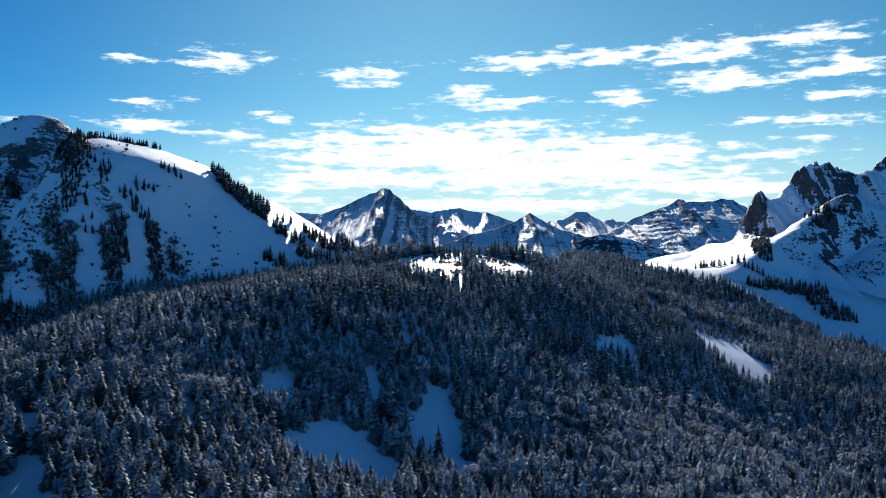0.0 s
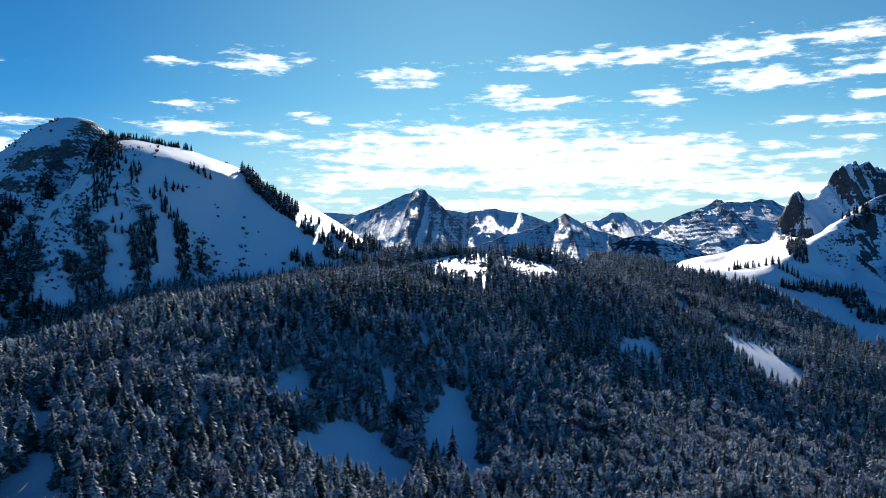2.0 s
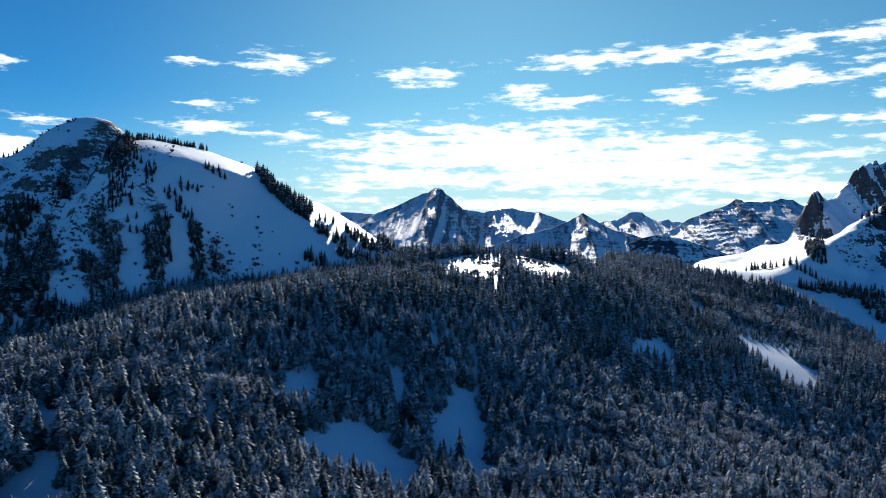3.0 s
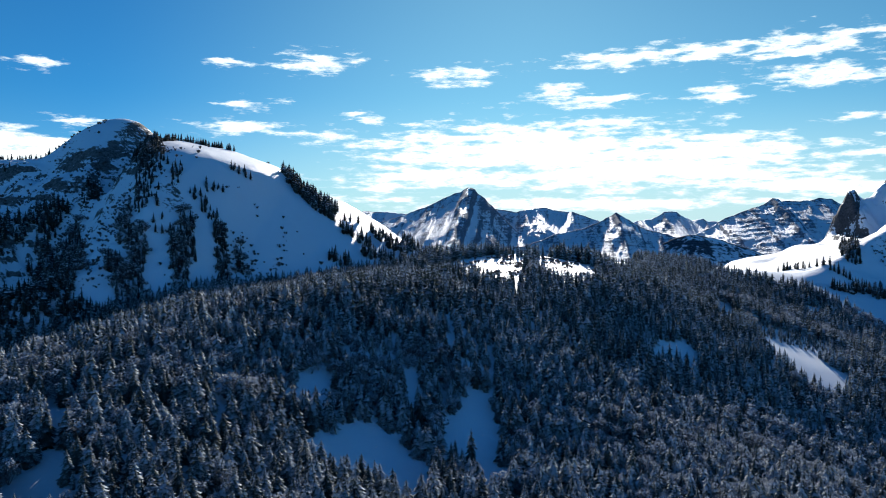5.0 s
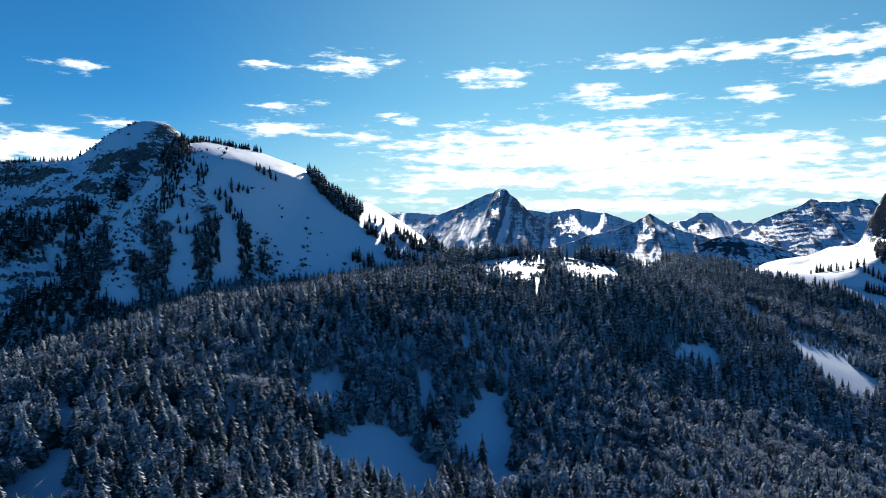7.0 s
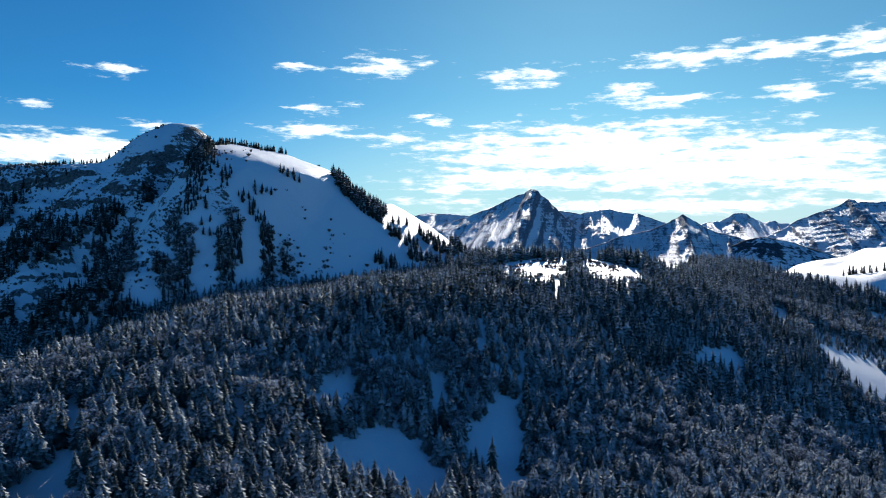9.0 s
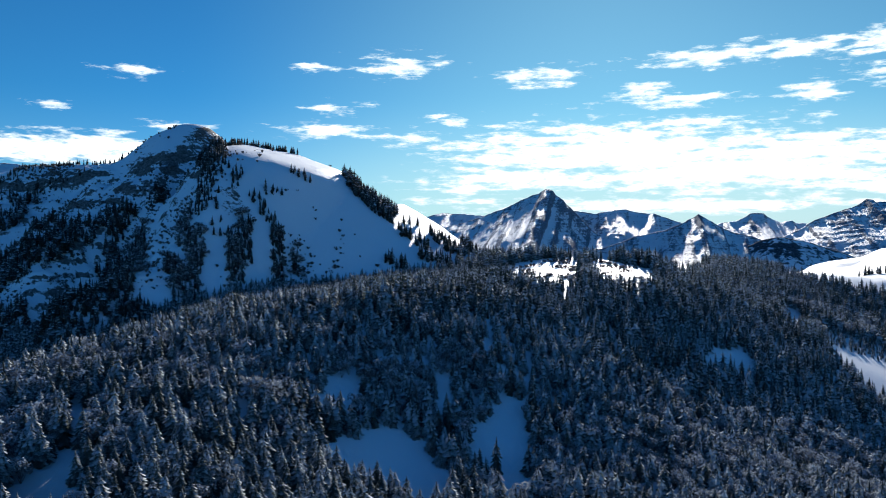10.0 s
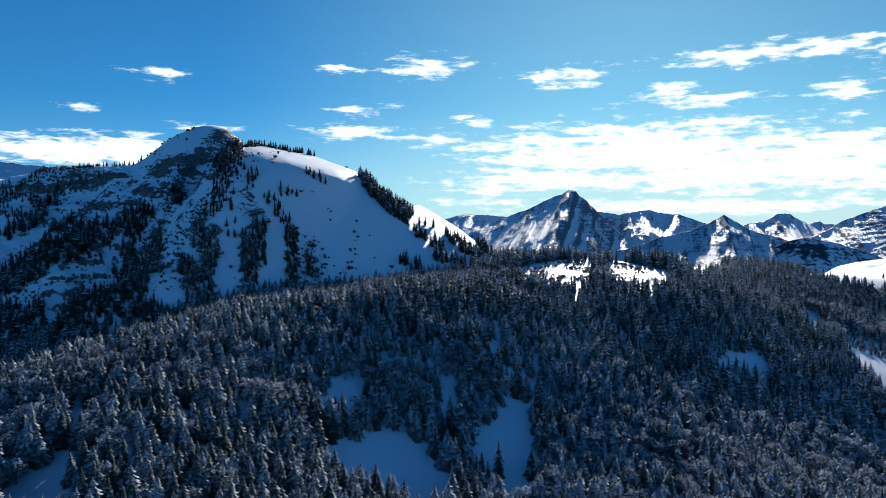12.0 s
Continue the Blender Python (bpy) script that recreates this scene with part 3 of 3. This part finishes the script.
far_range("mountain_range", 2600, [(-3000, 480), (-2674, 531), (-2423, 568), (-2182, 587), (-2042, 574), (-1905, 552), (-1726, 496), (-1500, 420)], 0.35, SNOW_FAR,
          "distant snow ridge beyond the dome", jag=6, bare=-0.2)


# ---- trees ----
rnd = np.random.RandomState(11)


def spruce_shape(whorls, arms, seed, thin=1.0):
    """A crown one metre high and about 0.38 wide: drooping tent-shaped boughs in uneven whorls round a dense heart. Returns points and triangles."""
    r = np.random.RandomState(seed)
    co, tri = [], []
    full = r.uniform(0.5, 0.72)
    lop = r.uniform(0, 6.283)
    for a in range(6):
        w, v = 6.283 * a / 6, 6.283 * (a + 1) / 6
        co += [(0.095 * math.cos(w), 0.095 * math.sin(w), 0.04), (0.095 * math.cos(v), 0.095 * math.sin(v), 0.04), (0, 0, 0.93)]
        tri.append((3 * a, 3 * a + 1, 3 * a + 2))
    for i in range(whorls):
        f = i / (whorls - 1)
        h = 0.06 + 0.89 * f ** 0.95
        reach = 0.19 * (1 - f ** 1.4) ** full * r.uniform(0.85, 1.1) + 0.02
        spin = r.rand() * 6.28
        n_arms = arms if f < 0.75 else max(4, arms - 3)
        for a in range(n_arms):
            w = spin + 6.283 * a / n_arms + r.uniform(-0.4, 0.4)
            L = reach * r.uniform(0.5, 1.18) * (1 + 0.14 * math.cos(w - lop))
            lift = r.uniform(-0.3, 0.3) / whorls
            drop = L * r.uniform(0.35, 0.95) - lift
            rise = h + lift + L * r.uniform(0.2, 0.45)
            d, n = np.array([math.cos(w), math.sin(w), 0]), np.array([-math.sin(w), math.cos(w), 0])
            half = (L * r.uniform(0.22, 0.4) + 0.004) * thin
            k = len(co)
            co += [(0, 0, rise), tuple(d * L * 0.64 + n * half + (0, 0, h - drop * 0.8)), tuple(d * L + (0, 0, h - drop * 0.9)), tuple(d * L * 0.64 - n * half + (0, 0, h - drop * 0.8))]
            tri += [(k, k + 2, k + 1), (k, k + 3, k + 2)]
    k = len(co)
    for a in range(3):
        w = 6.283 * a / 3
        co.append((0.02 * math.cos(w), 0.02 * math.sin(w), 0.86))
    co.append((0, 0, 0.99))
    tri += [(k + a, k + (a + 1) % 3, k + 3) for a in range(3)]
    return np.array([tuple(c) for c in co]), np.array(tri)


def broadleaf_shape(twigs, seed, slim=0.3, twig=0.05, limbs=7):
    """A bare frosted crown one metre high: limbs that end in rounded heads, each a loose shell of small sprays of twigs."""
    r = np.random.RandomState(seed)
    co, tri = [], []
    heads = [(0, 0, 0.76, 0.2)]
    for i in range(limbs):
        w, q = 6.283 * i / limbs + r.uniform(-0.4, 0.4), slim * r.uniform(0.35, 0.75)
        heads.append((q * math.cos(w), q * math.sin(w), r.uniform(0.38, 0.82), r.uniform(0.12, 0.19)))
    for hx, hy, hz, size in heads:
        k = len(co)
        co += [(0.014, 0, 0.0), (-0.014, 0.012, 0.0), (hx, hy, hz)]
        tri.append((k, k + 1, k + 2))
    share = np.array([h[3] ** 2 for h in heads])
    for which in r.choice(len(heads), twigs, p=share / share.sum()):
        hx, hy, hz, size = heads[which]
        out = r.randn(3)
        out /= np.linalg.norm(out)
        c = np.array([hx, hy, hz]) + out * size * (0.9, 0.9, 1.1) * r.uniform(0.72, 1.08)
        face = out + 0.55 * r.randn(3)
        a = np.cross(face, r.randn(3))
        a /= np.linalg.norm(a)
        b = np.cross(a, face / np.linalg.norm(face))
        k = len(co)
        for w in r.uniform(0, 6.283) + np.array([0, 2.1, 4.2]):
            co.append(tuple(c + (a * math.cos(w) + b * math.sin(w)) * twig * r.uniform(0.5, 1.15)))
        tri.append((k, k + 1, k + 2))
    return np.array(co), np.array(tri)


def rime_and_shade(co, heart=0.28):
    """Rime at the ends of the boughs and near the top, shade painted into heart and foot, for a crown one metre high.
    """
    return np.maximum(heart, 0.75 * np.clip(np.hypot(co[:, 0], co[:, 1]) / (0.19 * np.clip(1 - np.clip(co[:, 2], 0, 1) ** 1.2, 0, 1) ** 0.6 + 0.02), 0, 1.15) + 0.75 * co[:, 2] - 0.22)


def grove(name, shapes, places, mat, label, category, heart=0.4):
    """Many trees joined into one mesh. places: rows of x, y, z, height, girth."""
    co, tri, tint, outer, k = [], [], [], [], 0
    pick = rnd.randint(0, len(shapes), len(places))
    spin = rnd.rand(len(places)) * 6.283
    for j, (sc, st) in enumerate(shapes):
        rows = places[pick == j]
        if not len(rows):
            continue
        a = spin[pick == j]
        c, s = np.cos(a)[:, None], np.sin(a)[:, None]
        w = (rows[:, 3] * rows[:, 4])[:, None]
        x = (sc[None, :, 0] * c - sc[None, :, 1] * s) * w + rows[:, 0:1]
        y = (sc[None, :, 0] * s + sc[None, :, 1] * c) * w + rows[:, 1:2]
        z = sc[None, :, 2] * rows[:, 3:4] + rows[:, 2:3]
        co.append(np.stack([x, y, z], -1).reshape(-1, 3))
        tri.append((st[None] + (np.arange(len(rows)) * len(sc))[:, None, None] + k).reshape(-1, 3))
        tint.append(np.repeat(rnd.rand(len(rows)), len(sc)))
        outer.append(np.tile(rime_and_shade(sc, heart), len(rows)))
        k += len(rows) * len(sc)
    me = mesh_from(name, np.concatenate(co), np.concatenate(tri), mat, np.concatenate(tint), np.concatenate(outer))
    return tagged(new(name, me), label, category, "", "stuff")


# clearings in the wood, as outlines on the plan
NEAR_CLEARINGS = [
    [(-82, 373), (-70, 384), (-57, 411), (-42, 413), (-25, 396), (-13, 361), (-25, 346), (-46, 353), (-65, 351)],
    [(-21, 438), (-13, 447), (-7, 470), (1, 476), (9, 448), (12, 415), (12, 384), (5, 375), (-15, 415)],
    [(-96, 422), (-91, 433), (-82, 437), (-76, 424), (-79, 400), (-87, 396)],
    [(-44, 464), (-35, 468), (-29, 455), (-32, 436), (-39, 441)],
    [(-31, 518), (-24, 525), (-21, 511), (-28, 505)], [(-75, 463), (-52, 479), (-51, 471), (-71, 457)]]
SIDE_CLEARINGS = [
    [(107, 612), (117, 636), (133, 658), (144, 661), (150, 648), (141, 629), (121, 614)],
    [(-169, 328), (-164, 330), (-142, 293), (-117, 250), (-134, 246), (-146, 268), (-150, 291)],
    [(-124, 397), (-118, 399), (-108, 369), (-97, 339), (-100, 334), (-116, 372)]]
FAR_CLEARINGS = [
    [(216, 778), (247, 776), (266, 772), (275, 742), (280, 719), (258, 666), (245, 660), (234, 684), (222, 720)],
    [(213, 897), (221, 892), (220, 844), (198, 773), (191, 794)],
    [(333, 1006), (349, 1015), (341, 984), (322, 968)], [(426, 953), (445, 951), (429, 920), (411, 916)],
    [(-88, 800), (-75, 832), (-55, 861), (-24, 866), (14, 850), (21, 698), (6, 666), (-24, 674)], [(19, 850), (60, 872), (85, 850), (78, 725), (40, 700)]]


def inside(x, y, outline):
    hit = np.zeros(x.shape, bool)
    for (ax, ay), (bx, by) in zip(outline, outline[1:] + outline[:1]):
        cross = (ay > y) != (by > y)
        hit ^= cross & (x < (bx - ax) * (y - ay) / (by - ay + 1e-9) + ax)
    return hit


def open_ground(x, y):
    free = np.zeros(x.shape, bool)
    wx, wy = x + 3 * fbm(x, y, 20, 3), y + 4 * fbm(x + 90, y, 20, 3)
    for outline in NEAR_CLEARINGS + SIDE_CLEARINGS + FAR_CLEARINGS:
        free |= inside(wx, wy, outline)
    return free


def scatter(x0, x1, y0, y1, gap):
    n, m = int((x1 - x0) / gap), int((y1 - y0) / gap)
    i, j = np.meshgrid(np.arange(n), np.arange(m))
    x = x0 + (i + 0.5 * (j % 2) + rnd.uniform(-0.42, 0.42, i.shape)) * gap
    y = y0 + (j + rnd.uniform(-0.42, 0.42, i.shape)) * gap
    return x.ravel(), y.ravel()


fx, fy = scatter(-440, 640, 190, 1290, 5.6)
gz = ground_height(fx, fy)
bearing = np.degrees(np.arctan2(fx - 30, fy + 10))
keep = (bearing > -46) & (bearing < 30.5) & ~open_ground(fx, fy) & (fbm(fx, fy, 26, 3) + 0.25 * fbm(fx + 70, fy, 160, 2) > -0.64)
keep &= ~((fx < -20) & (fy > 480) & (left_height(fx, fy) > gz + 4)) & ~((fx > 300) & (fy > 1080) & (right_height(fx, fy) > gz + 6))
keep &= ~((fx < 150) & (fy > 985))
ridge_clump = np.exp(-((fx + 45) / 48) ** 2 - ((fy - 885) / 20) ** 2) + np.exp(-((fx - 75) / 38) ** 2 - ((fy - 895) / 20) ** 2)
keep &= ~((fy > 866) & (fx > -80) & (fx < 125) & (ridge_clump < 0.4))
keep &= ~((fx > 240) & (fy > 1082 - 1.6 * np.clip(fx - 350, 0, None) + 16 * fbm(fx, fy, 40, 3)))
fx, fy, gz, ridge_clump = fx[keep], fy[keep], gz[keep], ridge_clump[keep]
tall = rnd.uniform(11, 17.5, len(fx)) * (1 + 0.35 * np.clip(ridge_clump, 0, 1)) * (0.95 + 0.25 * fbm(fx, fy, 70, 3) + 0.2 * fbm(fx + 40, fy, 28, 2)) * np.where(rnd.rand(len(fx)) < 0.12, 0.6, 1)
tall = tall * np.where((fx > 20) & (fx < 95) & (fy > 735) & (fy < 815), 0.55, 1) * np.where((fx > 222) & (fx < 305) & (fy > 770) & (fy < 845), 0.5, 1)
stout = rnd.uniform(1.08, 1.5, len(fx))
leafy = 0.5 * fbm(fx + 300, fy, 90, 3) + 0.42 * np.exp(-((fx - 140) ** 2 + (fy - 450) ** 2) / 80**2) + 0.7 * np.exp(-((fx + 32) ** 2 + (fy - 486) ** 2) / 18**2) \
    + 0.3 * np.exp(-((fx + 150) ** 2 + (fy - 275) ** 2) / 40**2) + 0.2 * np.exp(-((fx + 195) ** 2 + (fy - 350) ** 2) / 50**2) + 0.15 * np.exp(-((fx - 190) ** 2 + (fy - 480) ** 2) / 150**2)
is_leafy = leafy + rnd.uniform(-0.45, 0.45, len(fx)) > 0.52
fx, fy, tall, stout, is_leafy = np.append(fx, -2), np.append(fy, 404), np.append(tall, 18), np.append(stout, 1.05), np.append(is_leafy, False)   # the lone spruce of the clearing
gz = ground_height(fx, fy)
places = np.stack([fx, fy, gz - 0.4, tall, stout], -1)

FINE = [spruce_shape(18, 8, k, 0.9) for k in range(6)]
TINY = [spruce_shape(7, 5, 70 + k, 1.45) for k in range(6)]
PLAIN = [spruce_shape(12, 7, 20 + k, 1.15) for k in range(6)]
ROUND = [broadleaf_shape(380, 40 + k, 0.42, 0.05) for k in range(4)]
THIN = [broadleaf_shape(170, 50 + k, 0.4, 0.075, 5) for k in range(3)]


def part(name, data, parent, label=""):
    ob = new(name, data)
    ob.parent = parent
    return tagged(ob, label)


def trunk_mesh(height):
    bm = bmesh.new()
    bmesh.ops.create_cone(bm, cap_ends=True, segments=7, radius1=0.3, radius2=0.05, depth=height * 0.9, matrix=Matrix.Translation((0, 0, height * 0.45)))
    me = bpy.data.meshes.new("trunk")
    bm.to_mesh(me)
    bm.free()
    me.materials.append(BARK)
    return me


def spruce_tree(shape, m):
    tree = tagged(new("spruce_tree"), "snow-dusted dark green spruce standing in the forest", "tree", "spruces of the near forest")
    tree.matrix_world = m
    part("trunk", trunk_mesh(16), tree)
    part("crown", mesh_from("crown", shape[0] * 16, shape[1], SPRUCE, None, rime_and_shade(shape[0])), tree)
    return tree


near = (np.hypot(fx - 30, fy) < 600) & ~is_leafy
order = np.argsort(np.where(near & (fy < 420), fy + 0.25 * np.abs(fx), 1e9))[:300]
single = np.zeros(len(fx), bool)
single[order] = True
models = []
for k, idx in enumerate(order):
    x, y, z, h, g = places[idx]
    m = pose(x, y, z, 0, 0, rnd.uniform(0, 360))
    size = Matrix.Diagonal((h * g / 16, h * g / 16, h / 16, 1))
    if k < 4:
        models.append(spruce_tree(FINE[k], m @ size))
    else:
        copy_thing(models[k % 4], m).scale = (h * g / 16, h * g / 16, h / 16)
ux, uy = scatter(-130, 210, -80, 190, 8.5)
under = np.stack([ux, uy, ground_height(ux, uy) - 0.4, rnd.uniform(12, 18, len(ux)), rnd.uniform(1.05, 1.5, len(ux))], -1)
grove("spruce_forest", TINY, under, SPRUCE, "spruce forest in the valley below the flight path", "forest")
mid = ~single & ~is_leafy & (fy < 385)
grove("spruce_forest", FINE, places[mid], SPRUCE, "dense snow-dusted spruce forest on the near slope", "forest", 0.28)
far_trees = fy > 545
grove("spruce_forest", PLAIN, places[~single & ~is_leafy & ~mid & ~far_trees], SPRUCE, "dense dark spruce forest covering the hill", "forest", 0.6)
grove("spruce_forest", TINY, places[~single & ~is_leafy & far_trees], SPRUCE, "dark spruce forest along the hilltop", "forest", 0.68)
lp = places.copy()
lp[:, 3] *= 0.8
grove("broadleaf_wood", ROUND, lp[is_leafy & (fy < 520)], TWIGS, "frosted bare broadleaf trees among the spruces", "forest")
grove("broadleaf_wood", THIN, lp[is_leafy & (fy >= 520)], TWIGS, "frosted bare broadleaf trees among the spruces", "forest")


# ---- trees on the mountains ----
# stands: start and end of a strip on the plan, half width, share of places taken
CREST_STANDS = [(-425, 1035, -385, 1030, 6, 0.9), (-372, 1028, -350, 1025, 6, 0.9), (-297, 887, -285, 900, 6, 0.9), (-335, 834, -331, 813, 5, 0.7),
                (-310, 828, -298, 844, 5, 0.5), (-311, 817, -281, 805, 6, 0.7), (-360, 822, -345, 770, 12, 0.4), (-408, 915, -362, 832, 14, 0.7), (-425, 1000, -408, 915, 13, 0.85),
                (-357, 802, -327, 769, 9, 0.35), (-327, 769, -317, 739, 6, 0.4)]
CLUMPS = [(-262, 990, -212, 974, 10, 0.95), (-245, 970, -214, 954, 14, 0.95), (-203, 960, -184, 978, 6, 0.3), (-183, 935, -161, 926, 9, 0.4), (-158, 981, -131, 935, 8, 0.5),
          (-131, 935, -112, 915, 8, 0.6), (-150, 900, -125, 885, 8, 0.5), (-185, 872, -170, 868, 7, 0.4), (-118, 960, -95, 930, 9, 0.7)]
LEFT_STANDS = [(-338, 704, -317, 680, 7, 0.6), (-329, 737, -310, 689, 7, 0.5), (-303, 780, -287, 747, 5, 0.6), (-304, 757, -286, 723, 6, 0.55), (-277, 798, -260, 761, 6, 0.7),
               (-262, 805, -250, 779, 3, 0.5), (-358, 760, -340, 730, 6, 0.4), (-461, 900, -445, 860, 8, 0.3), (-447, 821, -370, 700, 8, 0.45)]
LEFT_WOODS = [(-479, 850, -502, 786, 12, 0.75), (-502, 786, -534, 750, 15, 0.8), (-534, 750, -620, 740, 22, 0.8), (-477, 832, -460, 797, 8, 0.7), (-460, 797, -346, 638, 12, 0.75),
              (-498, 700, -377, 602, 15, 0.8), (-800, 640, -400, 610, 48, 0.9), (-640, 700, -520, 685, 26, 0.8),
              (-615, 801, -604, 835, 9, 0.6), (-604, 835, -628, 904, 8, 0.5), (-560, 815, -520, 800, 10, 0.4), (-420, 640, -330, 640, 20, 0.4)]
# leafless trees fill out the strips
LEFT_BARE = [(-342, 710, -314, 676, 9, 0.4), (-333, 742, -308, 685, 9, 0.35), (-306, 785, -284, 720, 9, 0.35), (-279, 800, -258, 758, 7, 0.35), (-262, 808, -246, 772, 7, 0.25),
             (-450, 825, -368, 700, 12, 0.2), (-460, 800, -346, 640, 15, 0.2), (-358, 765, -330, 715, 10, 0.25), (-500, 760, -420, 700, 10, 0.12)]
LEFT_CREST = [(-800, 925, -699, 898, 16, 0.8), (-699, 898, -664, 940, 10, 0.6), (-664, 940, -570, 985, 8, 0.5), (-760, 860, -640, 885, 14, 0.6), (-700, 830, -620, 840, 12, 0.6),
              (-628, 904, -587, 933, 7, 0.5)]
RIGHT_STANDS = [(369, 1232, 420, 1140, 8, 0.35), (468, 1275, 443, 1189, 10, 0.85), (430, 1113, 475, 1085, 12, 0.8), (463, 1069, 470, 1010, 16, 0.85),
                (558, 1316, 620, 1334, 5, 0.7), (560, 1292, 635, 1330, 14, 0.4), (405, 1088, 440, 1096, 8, 0.85), (442, 1086, 484, 1094, 10, 0.9), (396, 1100, 410, 1092, 7, 0.9)]


def stand_places(stands, x0, x1, y0, y1, height, gap, lo, hi):
    x, y = scatter(x0, x1, y0, y1, gap)
    share = np.zeros(len(x))
    for ax, ay, bx, by, half, taken in stands:
        dx, dy = bx - ax, by - ay
        t = np.clip(((x - ax) * dx + (y - ay) * dy) / (dx * dx + dy * dy), 0, 1)
        d = np.hypot(x - ax - t * dx, y - ay - t * dy)
        share = np.maximum(share, taken * (d < half * (1 + 0.5 * fbm(x, y, 18, 3))))
    k = rnd.rand(len(x)) < share
    x, y = x[k], y[k]
    return np.stack([x, y, height(x, y) - 0.6, rnd.uniform(lo, hi, len(x)), rnd.uniform(1.05, 1.6, len(x))], -1)


def left_top(x, y):
    return np.maximum(left_height(x, y), ground_height(x, y))


def right_top(x, y):
    low = ground_height(x, y) - 5
    edge = np.clip((y - 1050) / 110, 0, 1) ** 0.7
    blended = low + soft((right_height(x, y) - low) * edge, 13) - 9 * (1 - edge)
    return np.where(y > 1050, np.maximum(blended, low + 5), low + 5)


grove("spruce_stand", TINY, stand_places(CREST_STANDS, -440, -260, 750, 1045, left_top, 4.0, 6, 11), DARK_SPRUCE,
      "small dark spruces along the crest and the snow shoulder", "forest")
grove("spruce_stand", TINY, stand_places(CLUMPS, -310, -80, 830, 1030, left_top, 4.2, 10, 17), DARK_SPRUCE,
      "dense clumps of dark spruce on the sunlit ridge", "forest")
grove("spruce_stand", TINY, stand_places(LEFT_WOODS, -820, -240, 560, 1000, left_top, 4.8, 11, 18), DARK_SPRUCE,
      "dark spruces in strips on the domed mountain", "forest")
grove("spruce_stand", TINY, stand_places(LEFT_STANDS, -530, -240, 630, 910, left_top, 3.3, 7, 13), DARK_SPRUCE,
      "dark spruces standing close in narrow strips down the snow face", "forest")
grove("broadleaf_stand", THIN, stand_places(LEFT_BARE, -530, -230, 630, 850, left_top, 4.0, 5, 10), BARE,
      "leafless brown trees in strips down the snow face", "forest")
grove("spruce_stand", TINY, stand_places(LEFT_CREST, -820, -540, 820, 1010, left_top, 4.0, 4, 9), DARK_SPRUCE,
      "low dark spruces along the crest beside the dome", "forest")
grove("spruce_stand", TINY, stand_places(RIGHT_STANDS, 340, 640, 1000, 1380, right_top, 5.5, 9, 16), DARK_SPRUCE,
      "dark spruces below the rock peak", "forest")


# ---- scrub ----
def bush_shape(seed):
    """A low leafless bush one metre wide: a few crossed fans of twigs."""
    r = np.random.RandomState(seed)
    co, tri = [], []
    for i in range(9):
        w, k = r.rand() * 6.283, len(co)
        d, lean = np.array([math.cos(w), math.sin(w), 0]), r.uniform(0.1, 0.5)
        n = np.array([-d[1], d[0], 0]) * r.uniform(0.1, 0.25)
        co += [tuple(d * 0.05), tuple(d * lean + n + (0, 0, r.uniform(0.3, 0.8))), tuple(d * lean * 1.1 - n + (0, 0, r.uniform(0.4, 1.0)))]
        tri.append((k, k + 1, k + 2))
    return np.array(co), np.array(tri)


BUSHES = [bush_shape(90 + k) for k in range(4)]


def scrub_places(x0, x1, y0, y1, gap, density, height, lo, hi):
    x, y = scatter(x0, x1, y0, y1, gap)
    k = rnd.rand(len(x)) < density(x, y)
    x, y = x[k], y[k]
    return np.stack([x, y, height(x, y) - 0.3, rnd.uniform(lo, hi, len(x)), rnd.uniform(0.9, 1.6, len(x))], -1)


def left_scrub(x, y):
    streaks = fbm(x + 0.25 * y, y * 0.35, 30, 4, 0.6)
    rocky = smooth(x, -350 + 0.22 * (1000 - y), -425 + 0.22 * (1000 - y))
    lower = smooth(y, 800, 730) * smooth(x, -190, -250)
    rib = np.zeros(len(x))
    for path, rise, half in LEFT_RIBS:
        rib = np.maximum(rib, smooth(near_line(x, y, path)[0], half * 1.6, half * 0.5))
    cap = smooth(x, -620, -585) * smooth(x, -465, -485) * smooth(y, 955, 985)
    return (1 - 0.6 * cap) * smooth(streaks, -0.1, 0.35) * np.maximum.reduce([0.55 * rocky, 0.55 * lower, 0.5 * rib]) + 0.04 * rib * (1 - cap) + 0.003 + 0.02 * lower \
        + 0.4 * smooth(streaks, 0.12, 0.4) * smooth(x, -305, -285) * smooth(x, -205, -225) * smooth(y, 895, 865) * smooth(y, 750, 790)


def right_scrub(x, y):
    side = (x - 520) * 0.67 - (y - 1262) * 0.74
    return smooth(fbm(x, y * 0.5, 30, 4, 0.6), 0.1, 0.4) * smooth(side, -5, 15) * 0.6


def meadow_scrub(x, y):
    return smooth(fbm(x, y, 14, 3), -0.1, 0.35) * open_ground(x, y) * 0.85


grove("scrub", BUSHES, scrub_places(-720, -180, 620, 1050, 3.6, left_scrub, left_top, 1.2, 4.2), BARE, "leafless scrub and small dark conifers on the mountain face", "scrub")
grove("scrub", BUSHES, scrub_places(480, 800, 1090, 1370, 4.5, right_scrub, right_top, 1.5, 4.0), BARE, "leafless scrub below the rock wall", "scrub")
grove("scrub", BUSHES, scrub_places(-75, 100, 690, 950, 3.0, meadow_scrub, ground_height, 1.0, 3.5), BARE, "bushes dotting the snow meadow on the hilltop", "scrub")
